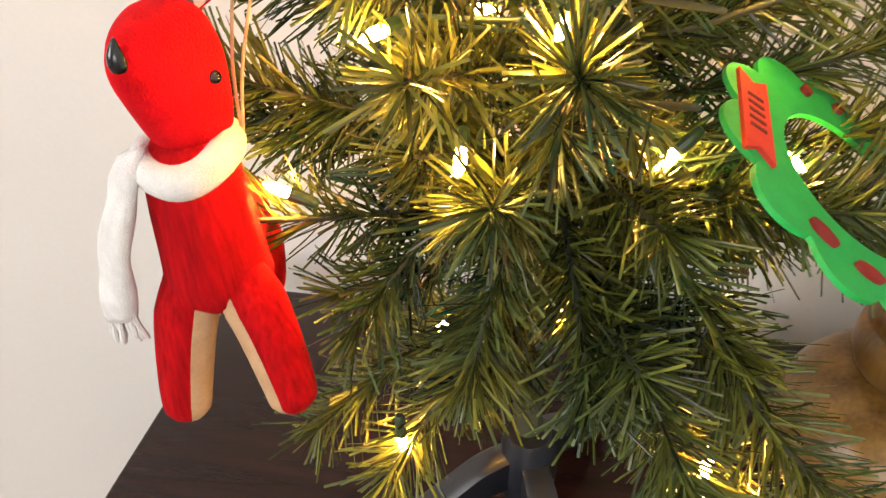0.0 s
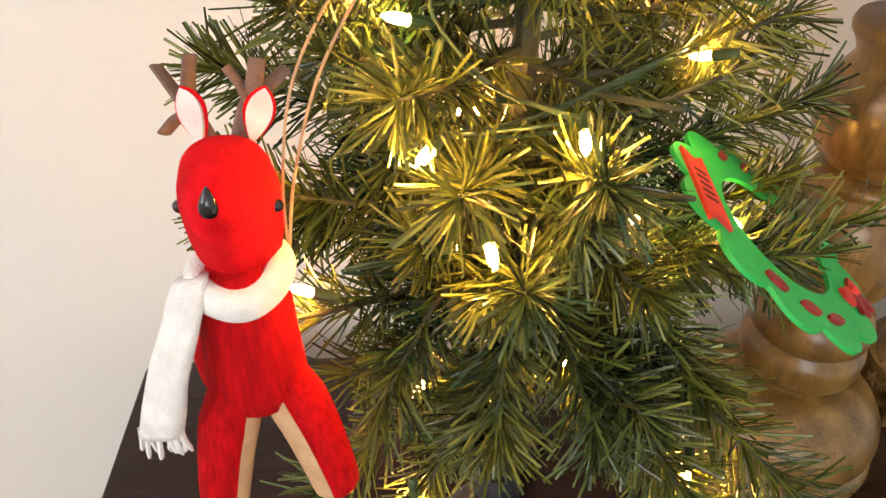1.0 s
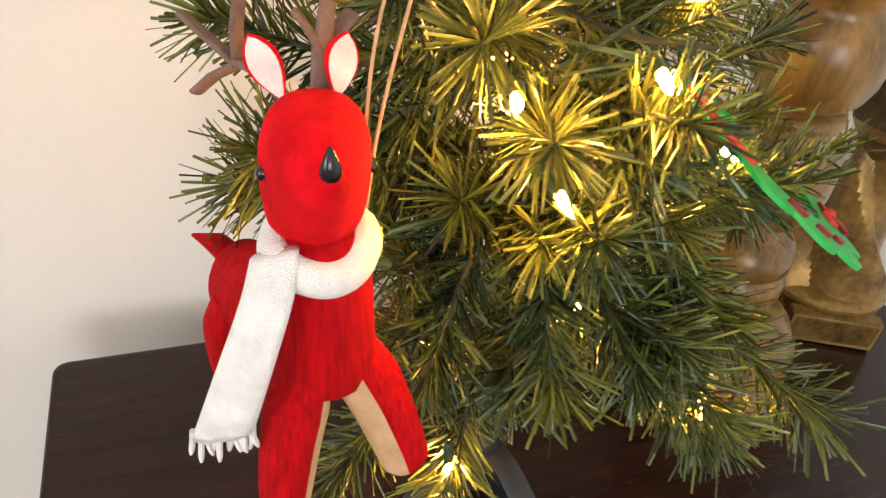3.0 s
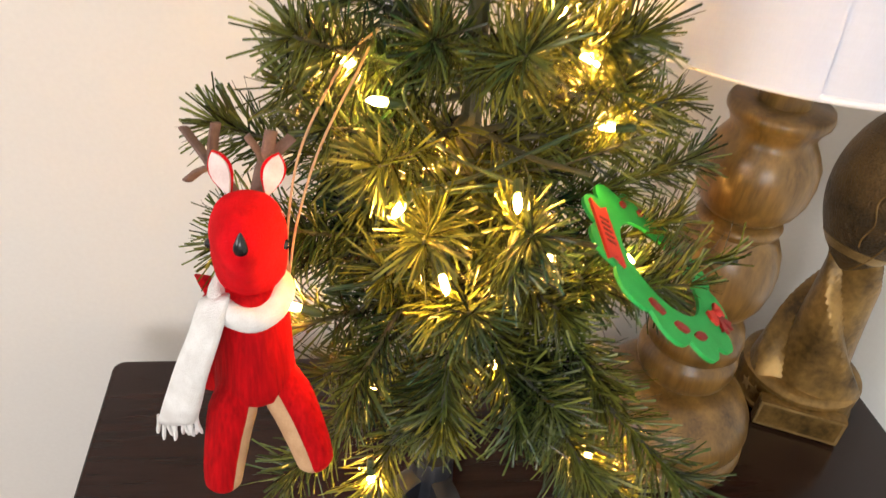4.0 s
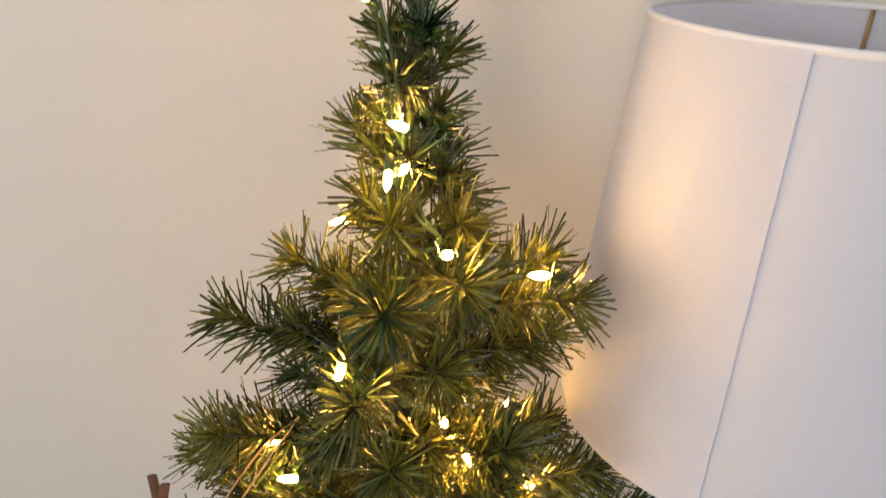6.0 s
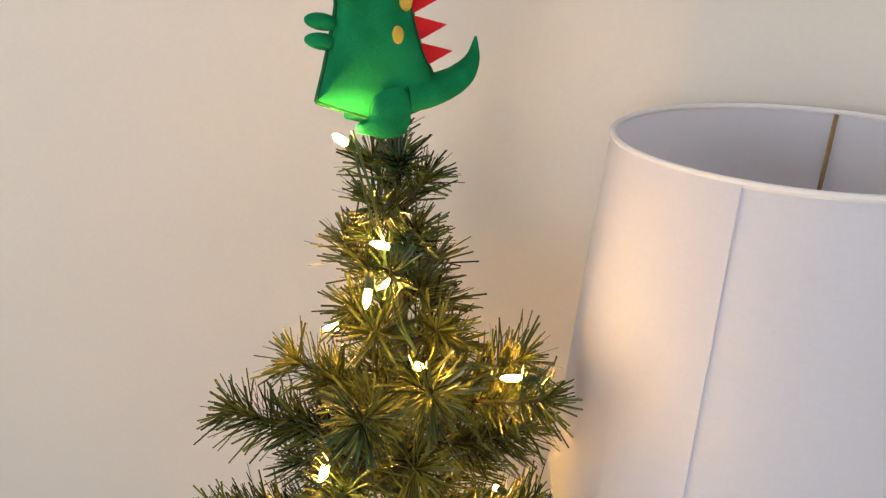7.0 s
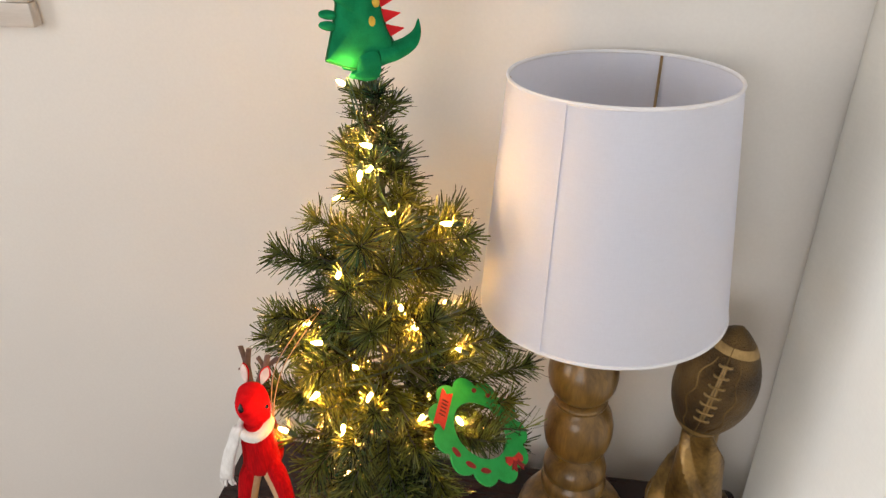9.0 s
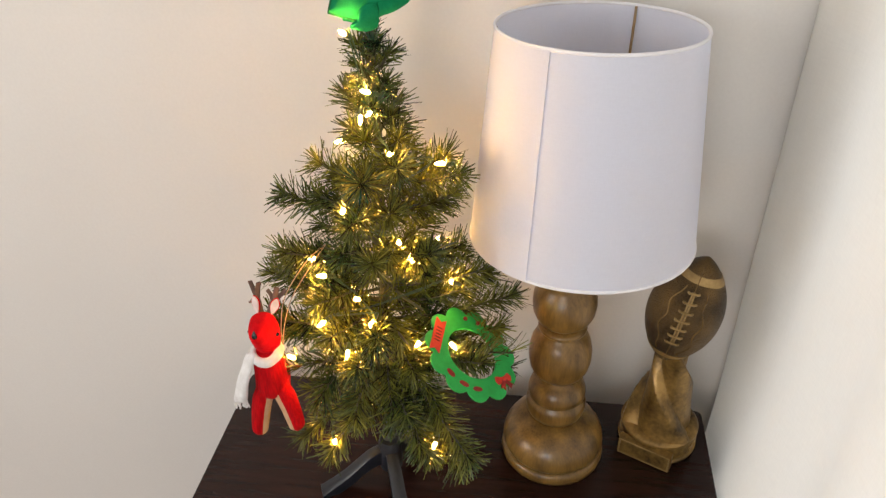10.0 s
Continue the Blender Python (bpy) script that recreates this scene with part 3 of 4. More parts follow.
# ---- the ornaments ----
def deer():
    """A sewn toy: an upright chest on two front legs, a haunch behind, head, ears, antlers."""
    toy = thing("deer_ornament", (-0.090, 0.010, 0.89), "red corduroy toy reindeer with brown felt antlers hanging on the tree", "ornament")
    o = V(-0.0865, 0.0075, 0)
    az = radians(-74)
    fwd, side = V(math.cos(az), math.sin(az), 0), V(-math.sin(az), math.cos(az), 0)
    L = lambda a, b, z: o + side * a + fwd * b + V(0, 0, z)
    n = 32
    torso = [(0.943, 0.0105, 0.0110, 0.000), (0.935, 0.0158, 0.0155, 0.000), (0.918, 0.0172, 0.0172, 0.0005), (0.902, 0.0180, 0.0190, 0.0005), (0.892, 0.0190, 0.0205, 0.0), (0.884, 0.0196, 0.0200, -0.001), (0.877, 0.0180, 0.0170, -0.004), (0.872, 0.0120, 0.0110, -0.006)]
    bm = bmesh.new()
    loft(bm, [[L(w * math.cos(2 * math.pi * i / n), b + dp * math.sin(2 * math.pi * i / n), z) for i in range(n)] for z, w, dp, b in torso], True, 0)
    part("body", bm, RED, toy, "ribbed red corduroy body", angle=70)
    # the haunch reaches back and towards the wall
    back = V(-0.37, 0.929, 0)
    flank = V(0.929, 0.37, 0)
    bm = bmesh.new()
    rings = []
    for q, w, h, z in ((0.0, 0.0130, 0.0210, 0.8980), (0.014, 0.0150, 0.0230, 0.8920), (0.030, 0.0160, 0.0238, 0.8850), (0.046, 0.0162, 0.0235, 0.8790), (0.060, 0.0145, 0.0205, 0.8750), (0.068, 0.0100, 0.0140, 0.8730), (0.072, 0.0040, 0.0060, 0.8730)):
        c = V(o.x, o.y + 0.004, z) + back * q
        rings.append([c + flank * (w * math.cos(2 * math.pi * i / n)) + V(0, 0, h * math.sin(2 * math.pi * i / n)) for i in range(n)])
    loft(bm, rings)
    part("haunch", bm, RED, toy, "red corduroy haunch", angle=70)
    front = ((-1, L(-0.0070, 0.005, 0.894), V(-0.1040, -0.0130, 0.8265)), (1, L(0.0060, 0.005, 0.896), V(-0.0565, -0.0125, 0.8385)))
    rear = tuple((sgn, V(o.x, o.y, 0.878) + back * 0.052 + flank * (sgn * 0.006), V(o.x, o.y, 0.829) + back * 0.058 + flank * (sgn * 0.007)) for sgn in (-1, 1))
    for sgn, top, end in front + rear:
        bm = bmesh.new()
        line = curve_points([top, top.lerp(end, 0.35) + side * (sgn * 0.0022), top.lerp(end, 0.75) + side * (sgn * 0.0016), end], 6)
        m = len(line) - 1
        made = tube(bm, line, [(0.0128 - 0.0040 * (i / m)) * min(1.0, 0.72 + 1.0 * i / m) - (0.0050 * max(0, (i / m - 0.86) / 0.14) ** 2) for i in range(m + 1)], 28, 0)
        d = (end - top).normalized()
        inward = -side * sgn - fwd * 0.12
        inward = (inward - d * inward.dot(d)).normalized()
        inner = [(made[9][i].co + made[9][(i + 1) % 28].co) / 2 - line[9] for i in range(28)]
        for k, (ra, rb) in enumerate(zip(made, made[1:])):
            for i in range(28):
                if k > 1 and inner[i].normalized().dot(inward) > 0.30:
                    f = [x for x in ra[i].link_faces if rb[i] in x.verts and ra[(i + 1) % 28] in x.verts]
                    f[0].material_index = 1
        part("leg", bm, [RED, TAN], toy, "red leg with a tan inner side", angle=70)
    # head: a wedge of cloth, widest at the back of the crown, drawn out to the nose and back to the chin
    hz = radians(-91)
    hf, hs = V(math.cos(hz), math.sin(hz), 0), V(-math.sin(hz), math.cos(hz), 0)
    H = lambda a, b, z: V(-0.0868, 0.0125, 0) + hs * (a * 1.07) + hf * b + V(0, 0, z)
    # height, half width, reach backwards, reach forwards
    rings = [(0.9330, 0.0090, 0.0080, 0.0070), (0.9375, 0.0120, 0.0105, 0.0100), (0.9440, 0.0140, 0.0120, 0.0140), (0.9520, 0.0152, 0.0132, 0.0185), (0.9610, 0.0157, 0.0138, 0.0232), (0.9690, 0.0155, 0.0138, 0.0268), (0.9750, 0.0143, 0.0130, 0.0272), (0.9805, 0.0122, 0.0112, 0.0238), (0.9838, 0.0090, 0.0084, 0.0170), (0.9853, 0.0042, 0.0042, 0.0075)]
    rings = [(p.x, p.y, p.z, q.x) for p, q in zip(curve_points([r[:3] for r in rings], 3), curve_points([(r[3], 0, 0) for r in rings], 3))]
    bm = bmesh.new()
    rows = []
    for z, w, rear_reach, reach in rings:
        row = []
        for i in range(36):
            a = 2 * math.pi * i / 36
            c, f = math.cos(a), math.sin(a)
            row.append(H(w * math.copysign(abs(c) ** (0.95 if f < 0 else 1.12), c) * (1 - 0.20 * max(0, f)), f * (reach if f > 0 else rear_reach), z))
        rows.append(row)
    loft(bm, rows)
    head = part("head", bm, RED_HEAD, toy, "plain red fleece head", angle=80)
    bm = bmesh.new()
    made = [(0.9640, 0.0012), (0.9650, 0.0024), (0.9668, 0.0029), (0.9690, 0.0026), (0.9710, 0.0019), (0.9728, 0.0011), (0.9740, 0.0004)]
    loft(bm, [[H(r * math.cos(2 * math.pi * i / 16), 0.0258 + r * 0.75 * math.sin(2 * math.pi * i / 16) - 0.0018 * max(0, (z - 0.970) / 0.005), z + 0.0100) for i in range(16)] for z, r in made])
    part("nose", bm, BLACK, head, "black sewn drop-shaped nose")
    for sgn in (-1, 1):
        bm = bmesh.new()
        ball(bm, H(sgn * 0.0147, 0.0040, 0.9642), (0.0024, 0.0024, 0.0024), None, 0, 14, 10)
        part("eye", bm, BLACK, head, "shiny black bead eye")
        # ear: a red leaf with a pale inner leaf
        root = H(sgn * 0.0068, -0.0095, 0.9795)
        tip = V(-0.1015, 0.0350, 0.9935) if sgn < 0 else V(-0.0745, 0.0325, 0.9945)
        up = (tip - root).normalized()
        face = V(0.16 * sgn, -1.0, 0.25)
        face = (face - up * face.dot(up)).normalized()
        leaf = Matrix((up.cross(face), up, face)).transposed().to_4x4()
        leaf.translation = root
        for wide, name, material, lift in ((0.0058, "ear", RED_HEAD, 0.0), (0.0046, "inner_ear", EAR, 0.0013)):
            long = (tip - root).length * (1.06 if lift == 0 else 1.0)
            outline = [(wide * math.sin(math.pi * k / 10) ** 0.8 * (0.60 + 0.60 * k / 10), long * k / 10) for k in range(11)]
            outline += [(-x, y) for x, y in outline[-2:0:-1]]
            bm = bmesh.new()
            slab(bm, outline, 0.0013, leaf @ Matrix.Translation((0, 0, lift)))
            part(name, bm, material, head, "pale pink felt" if lift else "", smooth=False)
    # antlers: flat felt beams with tines, leaning back behind the ears
    for root, fork, tines in ((V(-0.0925, 0.0250, 0.9780), V(-0.1060, 0.0500, 0.9800), (V(-0.1195, 0.0685, 0.9875), V(-0.1180, 0.0570, 0.9660), V(-0.1025, 0.0540, 0.9980))),
                              (V(-0.0830, 0.0240, 0.9790), V(-0.0800, 0.0380, 0.9880), (V(-0.0775, 0.0430, 1.0010), V(-0.0690, 0.0480, 0.9950), V(-0.0880, 0.0410, 0.9990)))):
        bm = bmesh.new()
        tube(bm, curve_points([root, root.lerp(fork, 0.55) + V(0, 0, 0.002), fork], 4), 0.0036, 10, 0, 0.42)
        for tip in tines:
            tube(bm, [fork.lerp(root, 0.12), fork.lerp(tip, 0.5), tip], [0.0034, 0.0031, 0.0030], 10, 0, 0.42)
        part("antler", bm, ANTLER, head, "flat brown felt antler")
    bm = bmesh.new()
    tail = V(o.x, o.y + 0.004, 0.884) + back * 0.060
    tube(bm, [tail, tail.lerp(V(-0.1255, 0.0895, 0.8850), 0.5) + V(0, 0, 0.003), V(-0.1255, 0.0895, 0.8835)], [0.0075, 0.0062, 0.0012], 12, 0, 0.6)
    part("tail", bm, RED, toy)

    # scarf
    sc = thing("scarf", (-0.09, 0.01, 0.92), "white fleece scarf with fringe round the toy reindeer's neck", "scarf")
    bm = bmesh.new()
    rings, m = [], 40
    for i in range(m):
        a = 2 * math.pi * i / m
        c = L(0.0140 * math.cos(a), 0.0135 * math.sin(a), 0.9375 - 0.0030 * math.sin(a) + 0.0015 * math.cos(a) + 0.0008 * math.sin(3 * a))
        r = side * math.cos(a) + fwd * math.sin(a)
        rings.append([c + r * (0.0056 * math.cos(2 * math.pi * j / 12)) + V(0, 0, 0.0064 * math.sin(2 * math.pi * j / 12)) for j in range(12)])
    loft(bm, rings + rings[:1], False)
    part("neck_wrap", bm, FLEECE, sc, angle=180)
    bm = bmesh.new()
    start = L(-0.0165, 0.003, 0.941)
    tipp = V(-0.1225, -0.0075, 0.872)
    line = curve_points([start, start + V(-0.0035, -0.006, -0.012), start.lerp(tipp, 0.55) + V(-0.001, -0.006, 0.0), tipp], 7)
    rings = []
    for i, p in enumerate(line):
        q = i / (len(line) - 1)
        w, th = 0.0086 + 0.0040 * q, 0.0036 + 0.0016 * math.sin(9 * q) ** 2
        ax1, ax2 = V(0.80, -0.42, 0.42).normalized(), V(0.45, 0.88, 0.05).normalized()
        rings.append([p + ax1 * (w * math.copysign(abs(math.cos(b)) ** 0.7, math.cos(b))) + ax2 * (th * math.sin(b)) for b in [2 * math.pi * j / 14 for j in range(14)]])
    loft(bm, rings)
    part("scarf_end", bm, FLEECE, sc, angle=180)
    rng = random.Random(3)
    for k in range(14):
        p = tipp + V(0.80, -0.42, 0.42).normalized() * (0.0122 * (k / 6.5 - 1)) + V(0, 0, 0.003)
        w = V(rng.uniform(-0.003, 0.002), rng.uniform(-0.002, 0.002), -rng.uniform(0.011, 0.016))
        bm = bmesh.new()
        tube(bm, curve_points([p, p + w * 0.5 + V(rng.uniform(-0.001, 0.001), 0, 0), p + w], 3), [0.0011] * 6 + [0.0006], 6)
        part("tassel", bm, FLEECE, sc)

    h = thing("ornament_string", (-0.08, 0.025, 0.96), "looped tan jute string that holds the toy reindeer", "string")
    for dx in (-0.004, 0.004):
        bm = bmesh.new()
        tube(bm, curve_points([(-0.0705, 0.016, 0.937), (-0.0680 + dx * 0.5, 0.021, 0.968), (-0.0600 + dx, 0.032, 1.000), (-0.0420 + dx, 0.062, 1.026), (-0.0300, 0.084, 1.034)], 8), 0.0006, 6)
        part("strand", bm, JUTE, h)


deer()


def wreath():
    normal = WREATH_UP
    along = V(0.75, -0.325, -0.575)
    along = (along - normal * along.dot(normal)).normalized()
    across = normal.cross(along)
    m = Matrix((along, across, normal)).transposed().to_4x4()
    m.translation = V(0.1364, 0.0646, 0.9064)
    w = thing("wreath_ornament", m.translation, "scalloped green foam craft wreath with red trim hung on a branch", "ornament")
    n, lobes = 160, 11
    outer = [((0.0520 + 0.0102 * abs(math.sin(lobes * a / 2)) ** 0.7) * math.cos(a), (0.0520 + 0.0102 * abs(math.sin(lobes * a / 2)) ** 0.7) * math.sin(a)) for a in [2 * math.pi * i / n for i in range(n)]]
    inner = [(0.0330 * math.cos(2 * math.pi * i / n), 0.0330 * math.sin(2 * math.pi * i / n)) for i in range(n)]
    bm = bmesh.new()
    slab(bm, outer, 0.0022, m, 0, inner)
    part("foam_ring", bm, FOAM, w, smooth=False)

    def oval(a, r, rx, ry, turn, name, material, label, lift=0.0022, k=20, thick=0.0018):
        q = m @ Matrix.Translation((r * math.cos(a), r * math.sin(a), lift)) @ Matrix.Rotation(a + turn, 4, "Z")
        bm = bmesh.new()
        slab(bm, [(rx * math.cos(2 * math.pi * i / k), ry * math.sin(2 * math.pi * i / k)) for i in range(k)], thick, q)
        return part(name, bm, material, w, label, smooth=False), q

    for deg in (-96, -72, -50):
        oval(radians(deg), 0.0468, 0.0026, 0.0060, 0, "red_berry", DARK_FOAM, "dark red foam oval")
    for deg in (112, 134):
        oval(radians(deg), 0.0468, 0.0026, 0.0026, 0, "red_berry", DARK_FOAM, "dark red foam oval")
    # the tag: a red ribbon across the ring with forked ends
    a = radians(-158)
    q = m @ Matrix.Translation((0.0475 * math.cos(a), 0.0475 * math.sin(a), 0.0022)) @ Matrix.Rotation(a, 4, "Z")
    bm = bmesh.new()
    slab(bm, [(-0.0065, -0.024), (0.0, -0.019), (0.0065, -0.024), (0.0065, 0.024), (0.0, 0.019), (-0.0065, 0.024)], 0.0018, q)
    tag = part("name_tag", bm, RED_FOAM, w, "red foam ribbon tag with dark lettering", smooth=False)
    for k in range(5):
        bm = bmesh.new()
        box(bm, (-0.0036, -0.0105 + 0.0046 * k, 0.0018), (0.0036, -0.0088 + 0.0046 * k, 0.0021))
        bmesh.ops.transform(bm, matrix=q, verts=bm.verts)
        part("letter_bar", bm, INK, tag, smooth=False)
    # the bow
    a = radians(5)
    q = m @ Matrix.Translation((0.0468 * math.cos(a), 0.0468 * math.sin(a), 0.0022)) @ Matrix.Rotation(a - 0.5, 4, "Z")
    for k, (turn, material) in enumerate(((90, RED_FOAM), (-90, RED_FOAM), (30, DARK_FOAM), (-35, DARK_FOAM))):
        bm = bmesh.new()
        shape = [(0.0, -0.002), (0.010, -0.0052), (0.0125, 0.0), (0.010, 0.0052), (0.0, 0.002)] if k < 2 else [(0.0, -0.0018), (0.014, -0.003), (0.012, 0.0), (0.014, 0.003), (0.0, 0.0018)]
        slab(bm, shape, 0.0018, q @ Matrix.Translation((0, 0, 0.0002 * k)) @ Matrix.Rotation(radians(turn), 4, "Z"))
        part("bow_loop" if k < 2 else "bow_tail", bm, material, w, smooth=False)
    bm = bmesh.new()
    ball(bm, q @ V(0, 0, 0.002), (0.0032, 0.0032, 0.002), None, 0, 14, 8)
    part("bow_knot", bm, RED_FOAM, w)


wreath()


def puff(bm, outline, thick, m, index=0, rounds=6):
    """A sewn and stuffed flat shape: a pillow with that outline, with a thin seam edge."""
    cx, cy = sum(p[0] for p in outline) / len(outline), sum(p[1] for p in outline) / len(outline)
    n = len(outline)
    rings = {}
    for sgn in (1, -1):
        prev = None
        for k in range(rounds + 1):
            q = k / rounds
            shrink = 1 - q
            z = sgn * thick * (1 - (1 - q) ** 2) ** 0.55
            if k == rounds:
                tipv = bm.verts.new(m @ V(cx, cy, z))
                for i in range(n):
                    bm.faces.new((prev[i], prev[(i + 1) % n], tipv)).material_index = index
                break
            key = (0 if k == 0 else sgn, k)
            if key not in rings:
                rings[key] = [bm.verts.new(m @ V(cx + (x - cx) * shrink, cy + (y - cy) * shrink, 0 if k == 0 else z)) for x, y in outline]
            cur = rings[key]
            if prev:
                for i in range(n):
                    bm.faces.new((prev[i], prev[(i + 1) % n], cur[(i + 1) % n], cur[i])).material_index = index
            prev = cur


def dinosaur():
    """A sewn felt toy on the tree's tip."""
    right = V(0.86, 0.50, 0.0).normalized()
    m = Matrix((right, V(0, 0, 1), right.cross(V(0, 0, 1)))).transposed().to_4x4()
    m.translation = V(0.0240, 0.121, 1.2740)
    toy = thing("dinosaur_tree_topper", m.translation, "green felt toy dinosaur with red spikes on the tree's tip", "tree topper")
    bm = bmesh.new()
    body = [(q.x, q.y) for q in curve_points([(-0.034, 0.014, 0), (-0.029, 0.030, 0), (-0.024, 0.048, 0), (-0.021, 0.064, 0), (-0.030, 0.070, 0), (-0.034, 0.082, 0), (-0.026, 0.094, 0), (-0.008, 0.099, 0), (0.008, 0.092, 0), (0.014, 0.076, 0), (0.017, 0.056, 0), (0.022, 0.036, 0), (0.028, 0.022, 0), (0.029, 0.012, 0), (0.016, 0.004, 0), (-0.008, 0.003, 0)], 4)]
    puff(bm, body, 0.0135, m, 0)
    trunk = part("body", bm, FELT, toy, angle=70)
    bm = bmesh.new()
    edge = [m @ V(x, y, 0) for x, y in body]
    tube(bm, edge + edge[:2], 0.0013, 6)
    part("body_seam", bm, FELT_DARK, trunk, "dark green stitched seam")
    bm = bmesh.new()
    tail = curve_points([(0.012, 0.014, 0), (0.028, 0.0150, 0), (0.042, 0.020, 0), (0.050, 0.029, 0), (0.052, 0.041, 0)], 6)
    tube(bm, [m @ p for p in tail], [0.0135 - 0.0085 * (k / 24) - 0.0042 * max(0, (k - 14) / 10) for k in range(25)], 14, 0, 0.75)
    part("tail", bm, FELT, toy)
    for k in range(5):
        y, x = 0.030 + 0.0135 * k, 0.0262 - 0.0115 * (k / 4)
        bm = bmesh.new()
        slab(bm, [(x - 0.006, y - 0.004), (x + 0.0125, y + 0.0045), (x - 0.007, y + 0.0105)], 0.002, m @ Matrix.Translation((0, 0, -0.001)))
        part("spike", bm, FELT_RED, toy, "red felt spike", smooth=False)
    for y, l in ((0.0435, 0.0125), (0.0530, 0.0115)):
        bm = bmesh.new()
        ball(bm, m @ V(-0.0285, y, 0.0), (l * 0.75, 0.0042, 0.0042), Matrix.Rotation(radians(30), 3, "Z") @ Matrix.Rotation(radians(12), 3, "Y"), 0, 16, 10)
        part("arm", bm, FELT, toy)
    foot = curve_points([(-0.012, -0.002, 0), (-0.017, 0.000, 0), (-0.016, 0.004, 0), (-0.011, 0.004, 0), (-0.009, 0.012, 0), (-0.006, 0.018, 0), (0.004, 0.021, 0), (0.011, 0.017, 0), (0.012, 0.004, 0), (0.008, -0.004, 0), (-0.002, -0.0055, 0)], 3)
    for z in (0.0118, -0.0145):
        bm = bmesh.new()
        puff(bm, [(q.x, q.y) for q in foot], 0.0040, m @ Matrix.Translation((0, 0, z)), 0)
        part("foot", bm, FELT, toy, angle=70)
    for x, y in ((0.006, 0.0465), (-0.003, 0.061), (0.011, 0.062), (0.002, 0.076)):
        bm = bmesh.new()
        ball(bm, m @ V(x, y, 0.0121 - 0.0016 * abs(y - 0.045) / 0.03), (0.0034, 0.0018, 0.0046), Matrix.Rotation(math.atan2(right.y, right.x), 3, "Z"), 0, 16, 10)
        part("stitched_spot", bm, THREAD, trunk, "yellow embroidered spot")
    for z in (0.0105, -0.0105):
        bm = bmesh.new()
        ball(bm, m @ V(-0.016, 0.086, z), (0.0022, 0.0018, 0.0022), None, 0, 12, 8)
        part("eye", bm, BLACK, trunk, "black bead eye")


dinosaur()


# ---- the trophy ----
def trophy():
    c = V(0.394, 0.204, TZ)
    t = thing("football_trophy", c, "bronze-coloured resin football trophy on a twisted stem", "trophy")
    face = V(-0.42, -0.907, 0)
    bm = bmesh.new()
    lathe(bm, [(0.050, 0.0), (0.0545, 0.0015), (0.0550, 0.005), (0.0530, 0.0065), (0.0525, 0.0075), (0.0525, 0.029), (0.0540, 0.0305), (0.0540, 0.034), (0.0515, 0.0365), (0.046, 0.038)], c, 56)
    part("round_base", bm, BRONZE, t, "bronze drum base")
    q = Matrix((V(-face.y, face.x, 0) * 1.0, V(0, 0, 1), face)).transposed().to_4x4()
    q.translation = c + face * 0.046
    bm = bmesh.new()
    slab(bm, [(-0.0375, 0.001), (0.0375, 0.001), (0.0375, 0.030), (-0.0375, 0.030)], 0.0125, q)
    bmesh.ops.bevel(bm, geom=list(bm.edges), offset=0.0009, segments=2, affect="EDGES")
    plate = part("plaque_block", bm, BRONZE, t, "blank rectangular bronze plaque")
    bm = bmesh.new()
    for lo, hi in (((-0.0365, 0.002), (0.0365, 0.0042)), ((-0.0365, 0.0268), (0.0365, 0.029)), ((-0.0365, 0.0042), (-0.0343, 0.0268)), ((0.0343, 0.0042), (0.0365, 0.0268))):
        box(bm, (*lo, 0.0126), (*hi, 0.0134))
    bmesh.ops.transform(bm, matrix=q, verts=bm.verts)
    part("plaque_border", bm, BRONZE_PALE, plate, "raised worn border", smooth=False)
    for deg in (-38, -24, -10, 196, 184):
        a = radians(deg)
        out = V(math.cos(a), math.sin(a), 0)
        s = Matrix((V(-out.y, out.x, 0), V(0, 0, 1), out)).transposed().to_4x4()
        s.translation = c + out * 0.0522 + V(0, 0, 0.0185)
        bm = bmesh.new()
        slab(bm, [((0.0068 if i % 2 == 0 else 0.0029) * math.sin(math.pi * i / 5), (0.0068 if i % 2 == 0 else 0.0029) * math.cos(math.pi * i / 5)) for i in range(10)], 0.0014, s)
        part("star", bm, BRONZE_PALE, t, "small raised star", smooth=False)
    # twisted stem: a lobed column that turns as it rises
    bm = bmesh.new()
    n, rings = 96, []
    top = V(0.396, 0.206, 0.832)
    for k in range(29):
        q2 = k / 28
        z = TZ + 0.036 + (top.z - TZ - 0.036) * q2
        mid = c.lerp(top, q2)
        r = 0.0180 + 0.0290 * (1 - q2) ** 1.6 + 0.020 * max(0, q2 - 0.82)
        ring = []
        for i in range(n):
            a = 2 * math.pi * i / n
            turned = (a + 2.1 * q2 + 0.9 * q2 * q2 + 0.5) * 1.5 / math.pi % 1.0
            step = (0.36 + 0.14 * q2) * (turned / 0.84 if turned < 0.84 else (1 - turned) / 0.16) - 0.20
            ring.append(V(mid.x + r * (1 + step) * math.cos(a), mid.y + r * (1 + step) * math.sin(a), z))
        rings.append(ring)
    loft(bm, rings)
    part("twisted_stem", bm, BRONZE, t, "bronze stem of twisted ribbons", angle=30)
    # football: a prolate ball that leans, with seams, bands and laces
    centre = V(0.3985, 0.208, 0.882)
    up = V(0.22, 0.10, 0.96).normalized()
    to = V(-0.31, -0.95, 0.0)
    to = (to - up * to.dot(up)).normalized()
    rt = to.cross(up) * -1
    B = Matrix((rt, -to, up)).transposed().to_4x4()
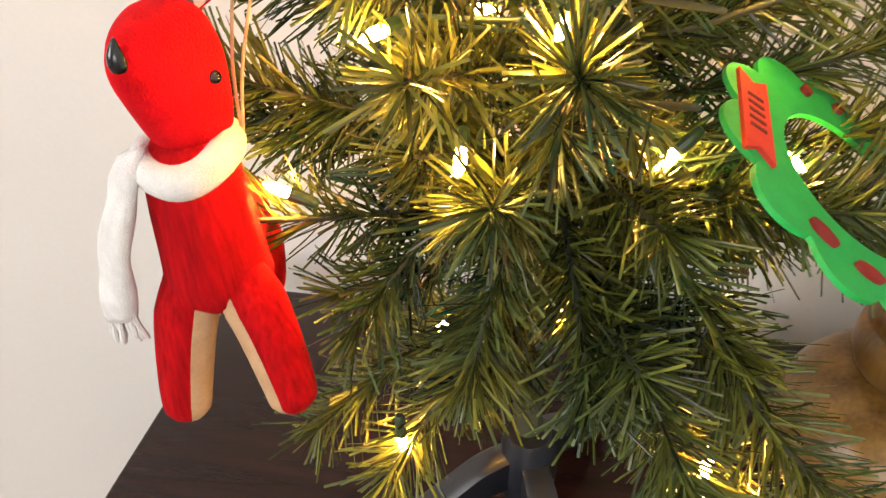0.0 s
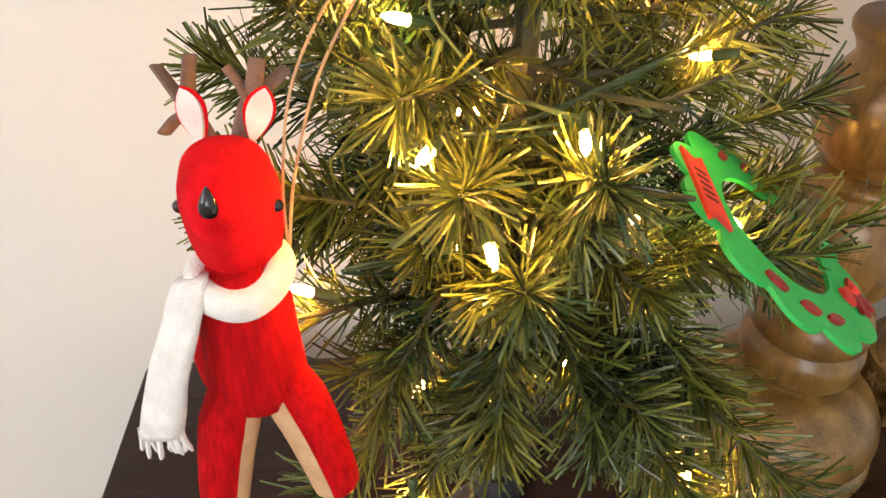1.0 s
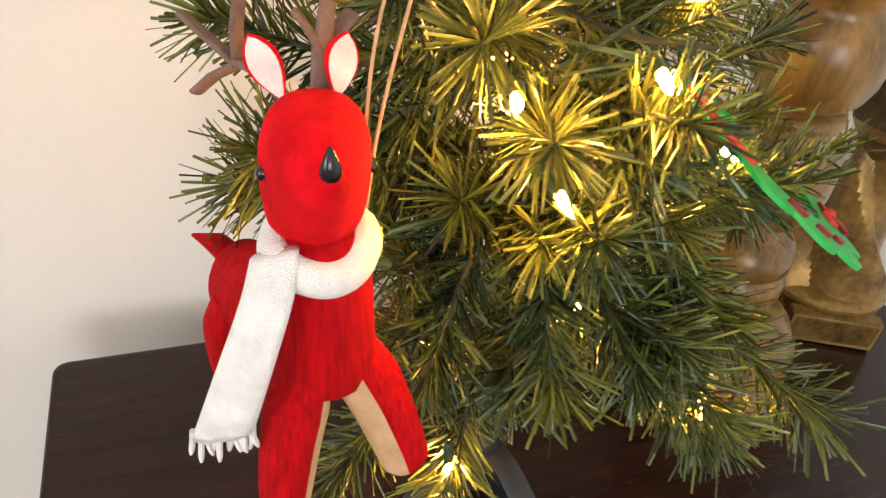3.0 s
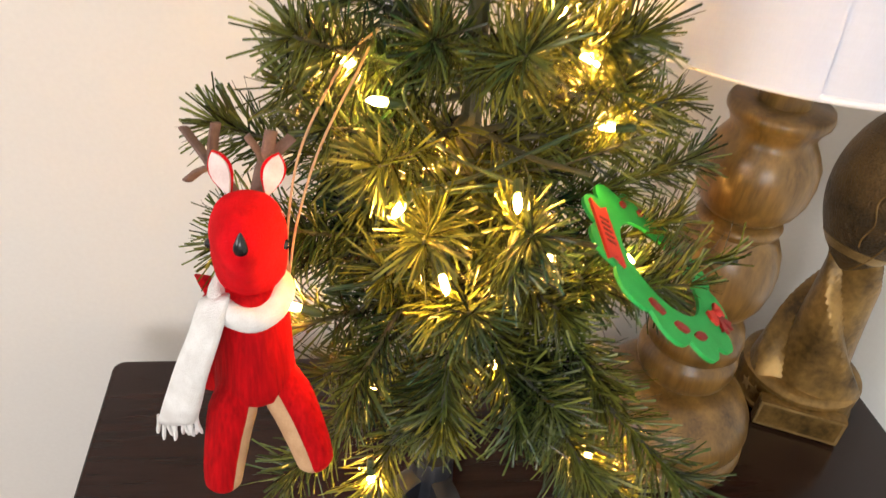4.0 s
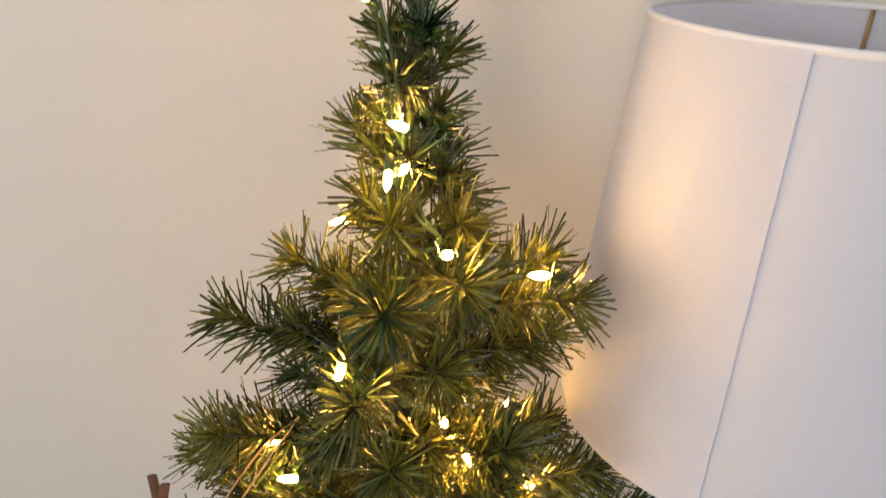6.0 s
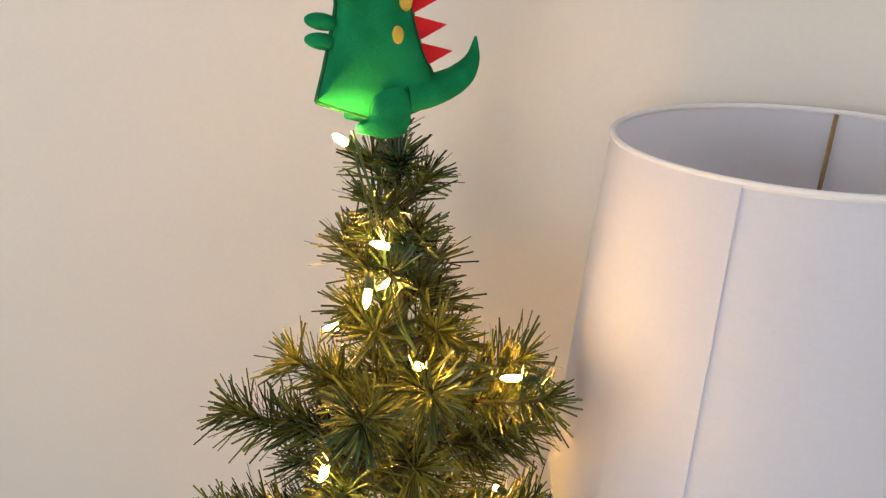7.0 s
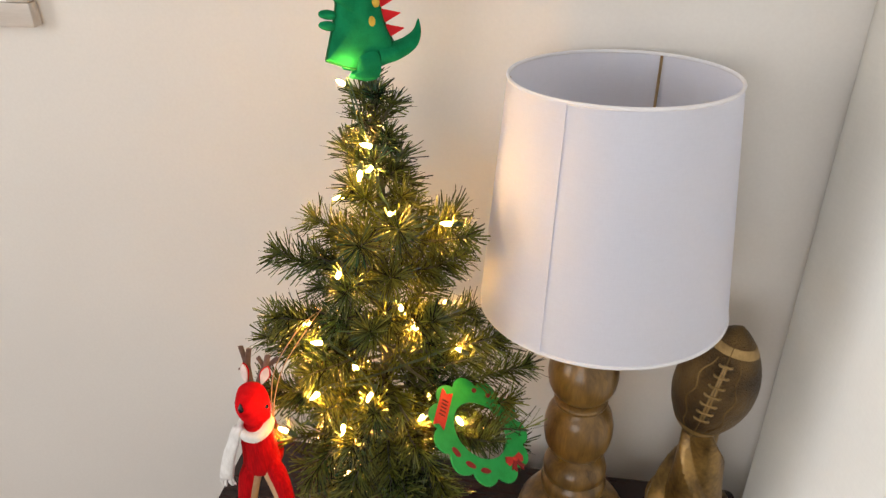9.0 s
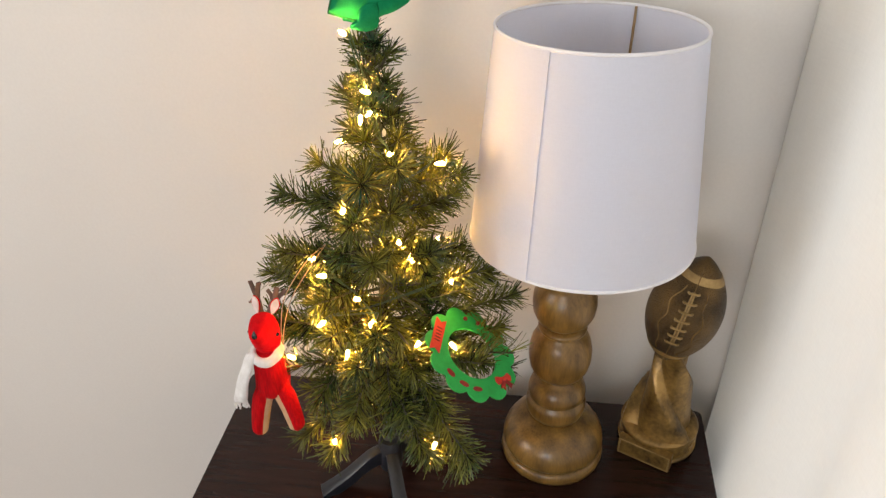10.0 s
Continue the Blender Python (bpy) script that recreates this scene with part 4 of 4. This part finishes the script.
    B.translation = centre
    half, fat = 0.082, 0.0475
    prof = lambda s: fat * (1 - abs(s) ** 2.05) ** 0.80
    bm = bmesh.new()
    rows = []
    for k in range(33):
        s = -0.985 + 1.97 * k / 32
        rows.append([B @ V(prof(s) * math.cos(2 * math.pi * i / 56), prof(s) * math.sin(2 * math.pi * i / 56), half * s) for i in range(56)])
    loft(bm, rows)
    ballp = part("football", bm, BRONZE_DARK, t, "dark bronze football with pebbled skin", angle=60)
    for s0 in (-0.72, 0.72):
        bm = bmesh.new()
        rows = []
        for s, lift in ((s0 - 0.055, -0.0004), (s0 - 0.05, 0.0007), (s0 + 0.05, 0.0007), (s0 + 0.055, -0.0004)):
            rows.append([B @ V((prof(s) + lift) * math.cos(2 * math.pi * i / 56), (prof(s) + lift) * math.sin(2 * math.pi * i / 56), half * s) for i in range(56)])
        loft(bm, rows, False)
        part("band", bm, BRONZE_PALE, ballp, "worn pale band")
    P = lambda a, s, lift: B @ V((prof(s) + lift) * math.sin(a), -(prof(s) + lift) * math.cos(a), half * s)
    for a0 in (-0.0, 0.5, -0.5):
        bm = bmesh.new()
        wav = 0.0 if a0 == 0 else 0.06
        tube(bm, [P(a0 * (1 - abs(s) ** 3) + wav * math.sin(s * 14), s, 0.0001) for s in [-0.93 + 1.86 * k / 40 for k in range(41)] if a0 == 0 or abs(s) < 0.62], 0.0008, 6)
        part("seam", bm, BRONZE, ballp, "stitched seam")
    for da in (-0.035, 0.035):
        bm = bmesh.new()
        tube(bm, [P(da, -0.36 + 0.92 * k / 16, 0.0015) for k in range(17)], 0.0012, 8)
        part("lace_strip", bm, BRONZE_PALE, ballp, "pale raised lace")
    for k in range(7):
        s = -0.34 + 0.147 * k
        bm = bmesh.new()
        tube(bm, [P(-0.19 + 0.38 * j / 8, s - 0.01 + 0.02 * j / 8, 0.0022 if 0 < j < 8 else -0.0004) for j in range(9)], 0.0016, 8)
        part("lace", bm, BRONZE_PALE, ballp, "pale raised lace")


trophy()
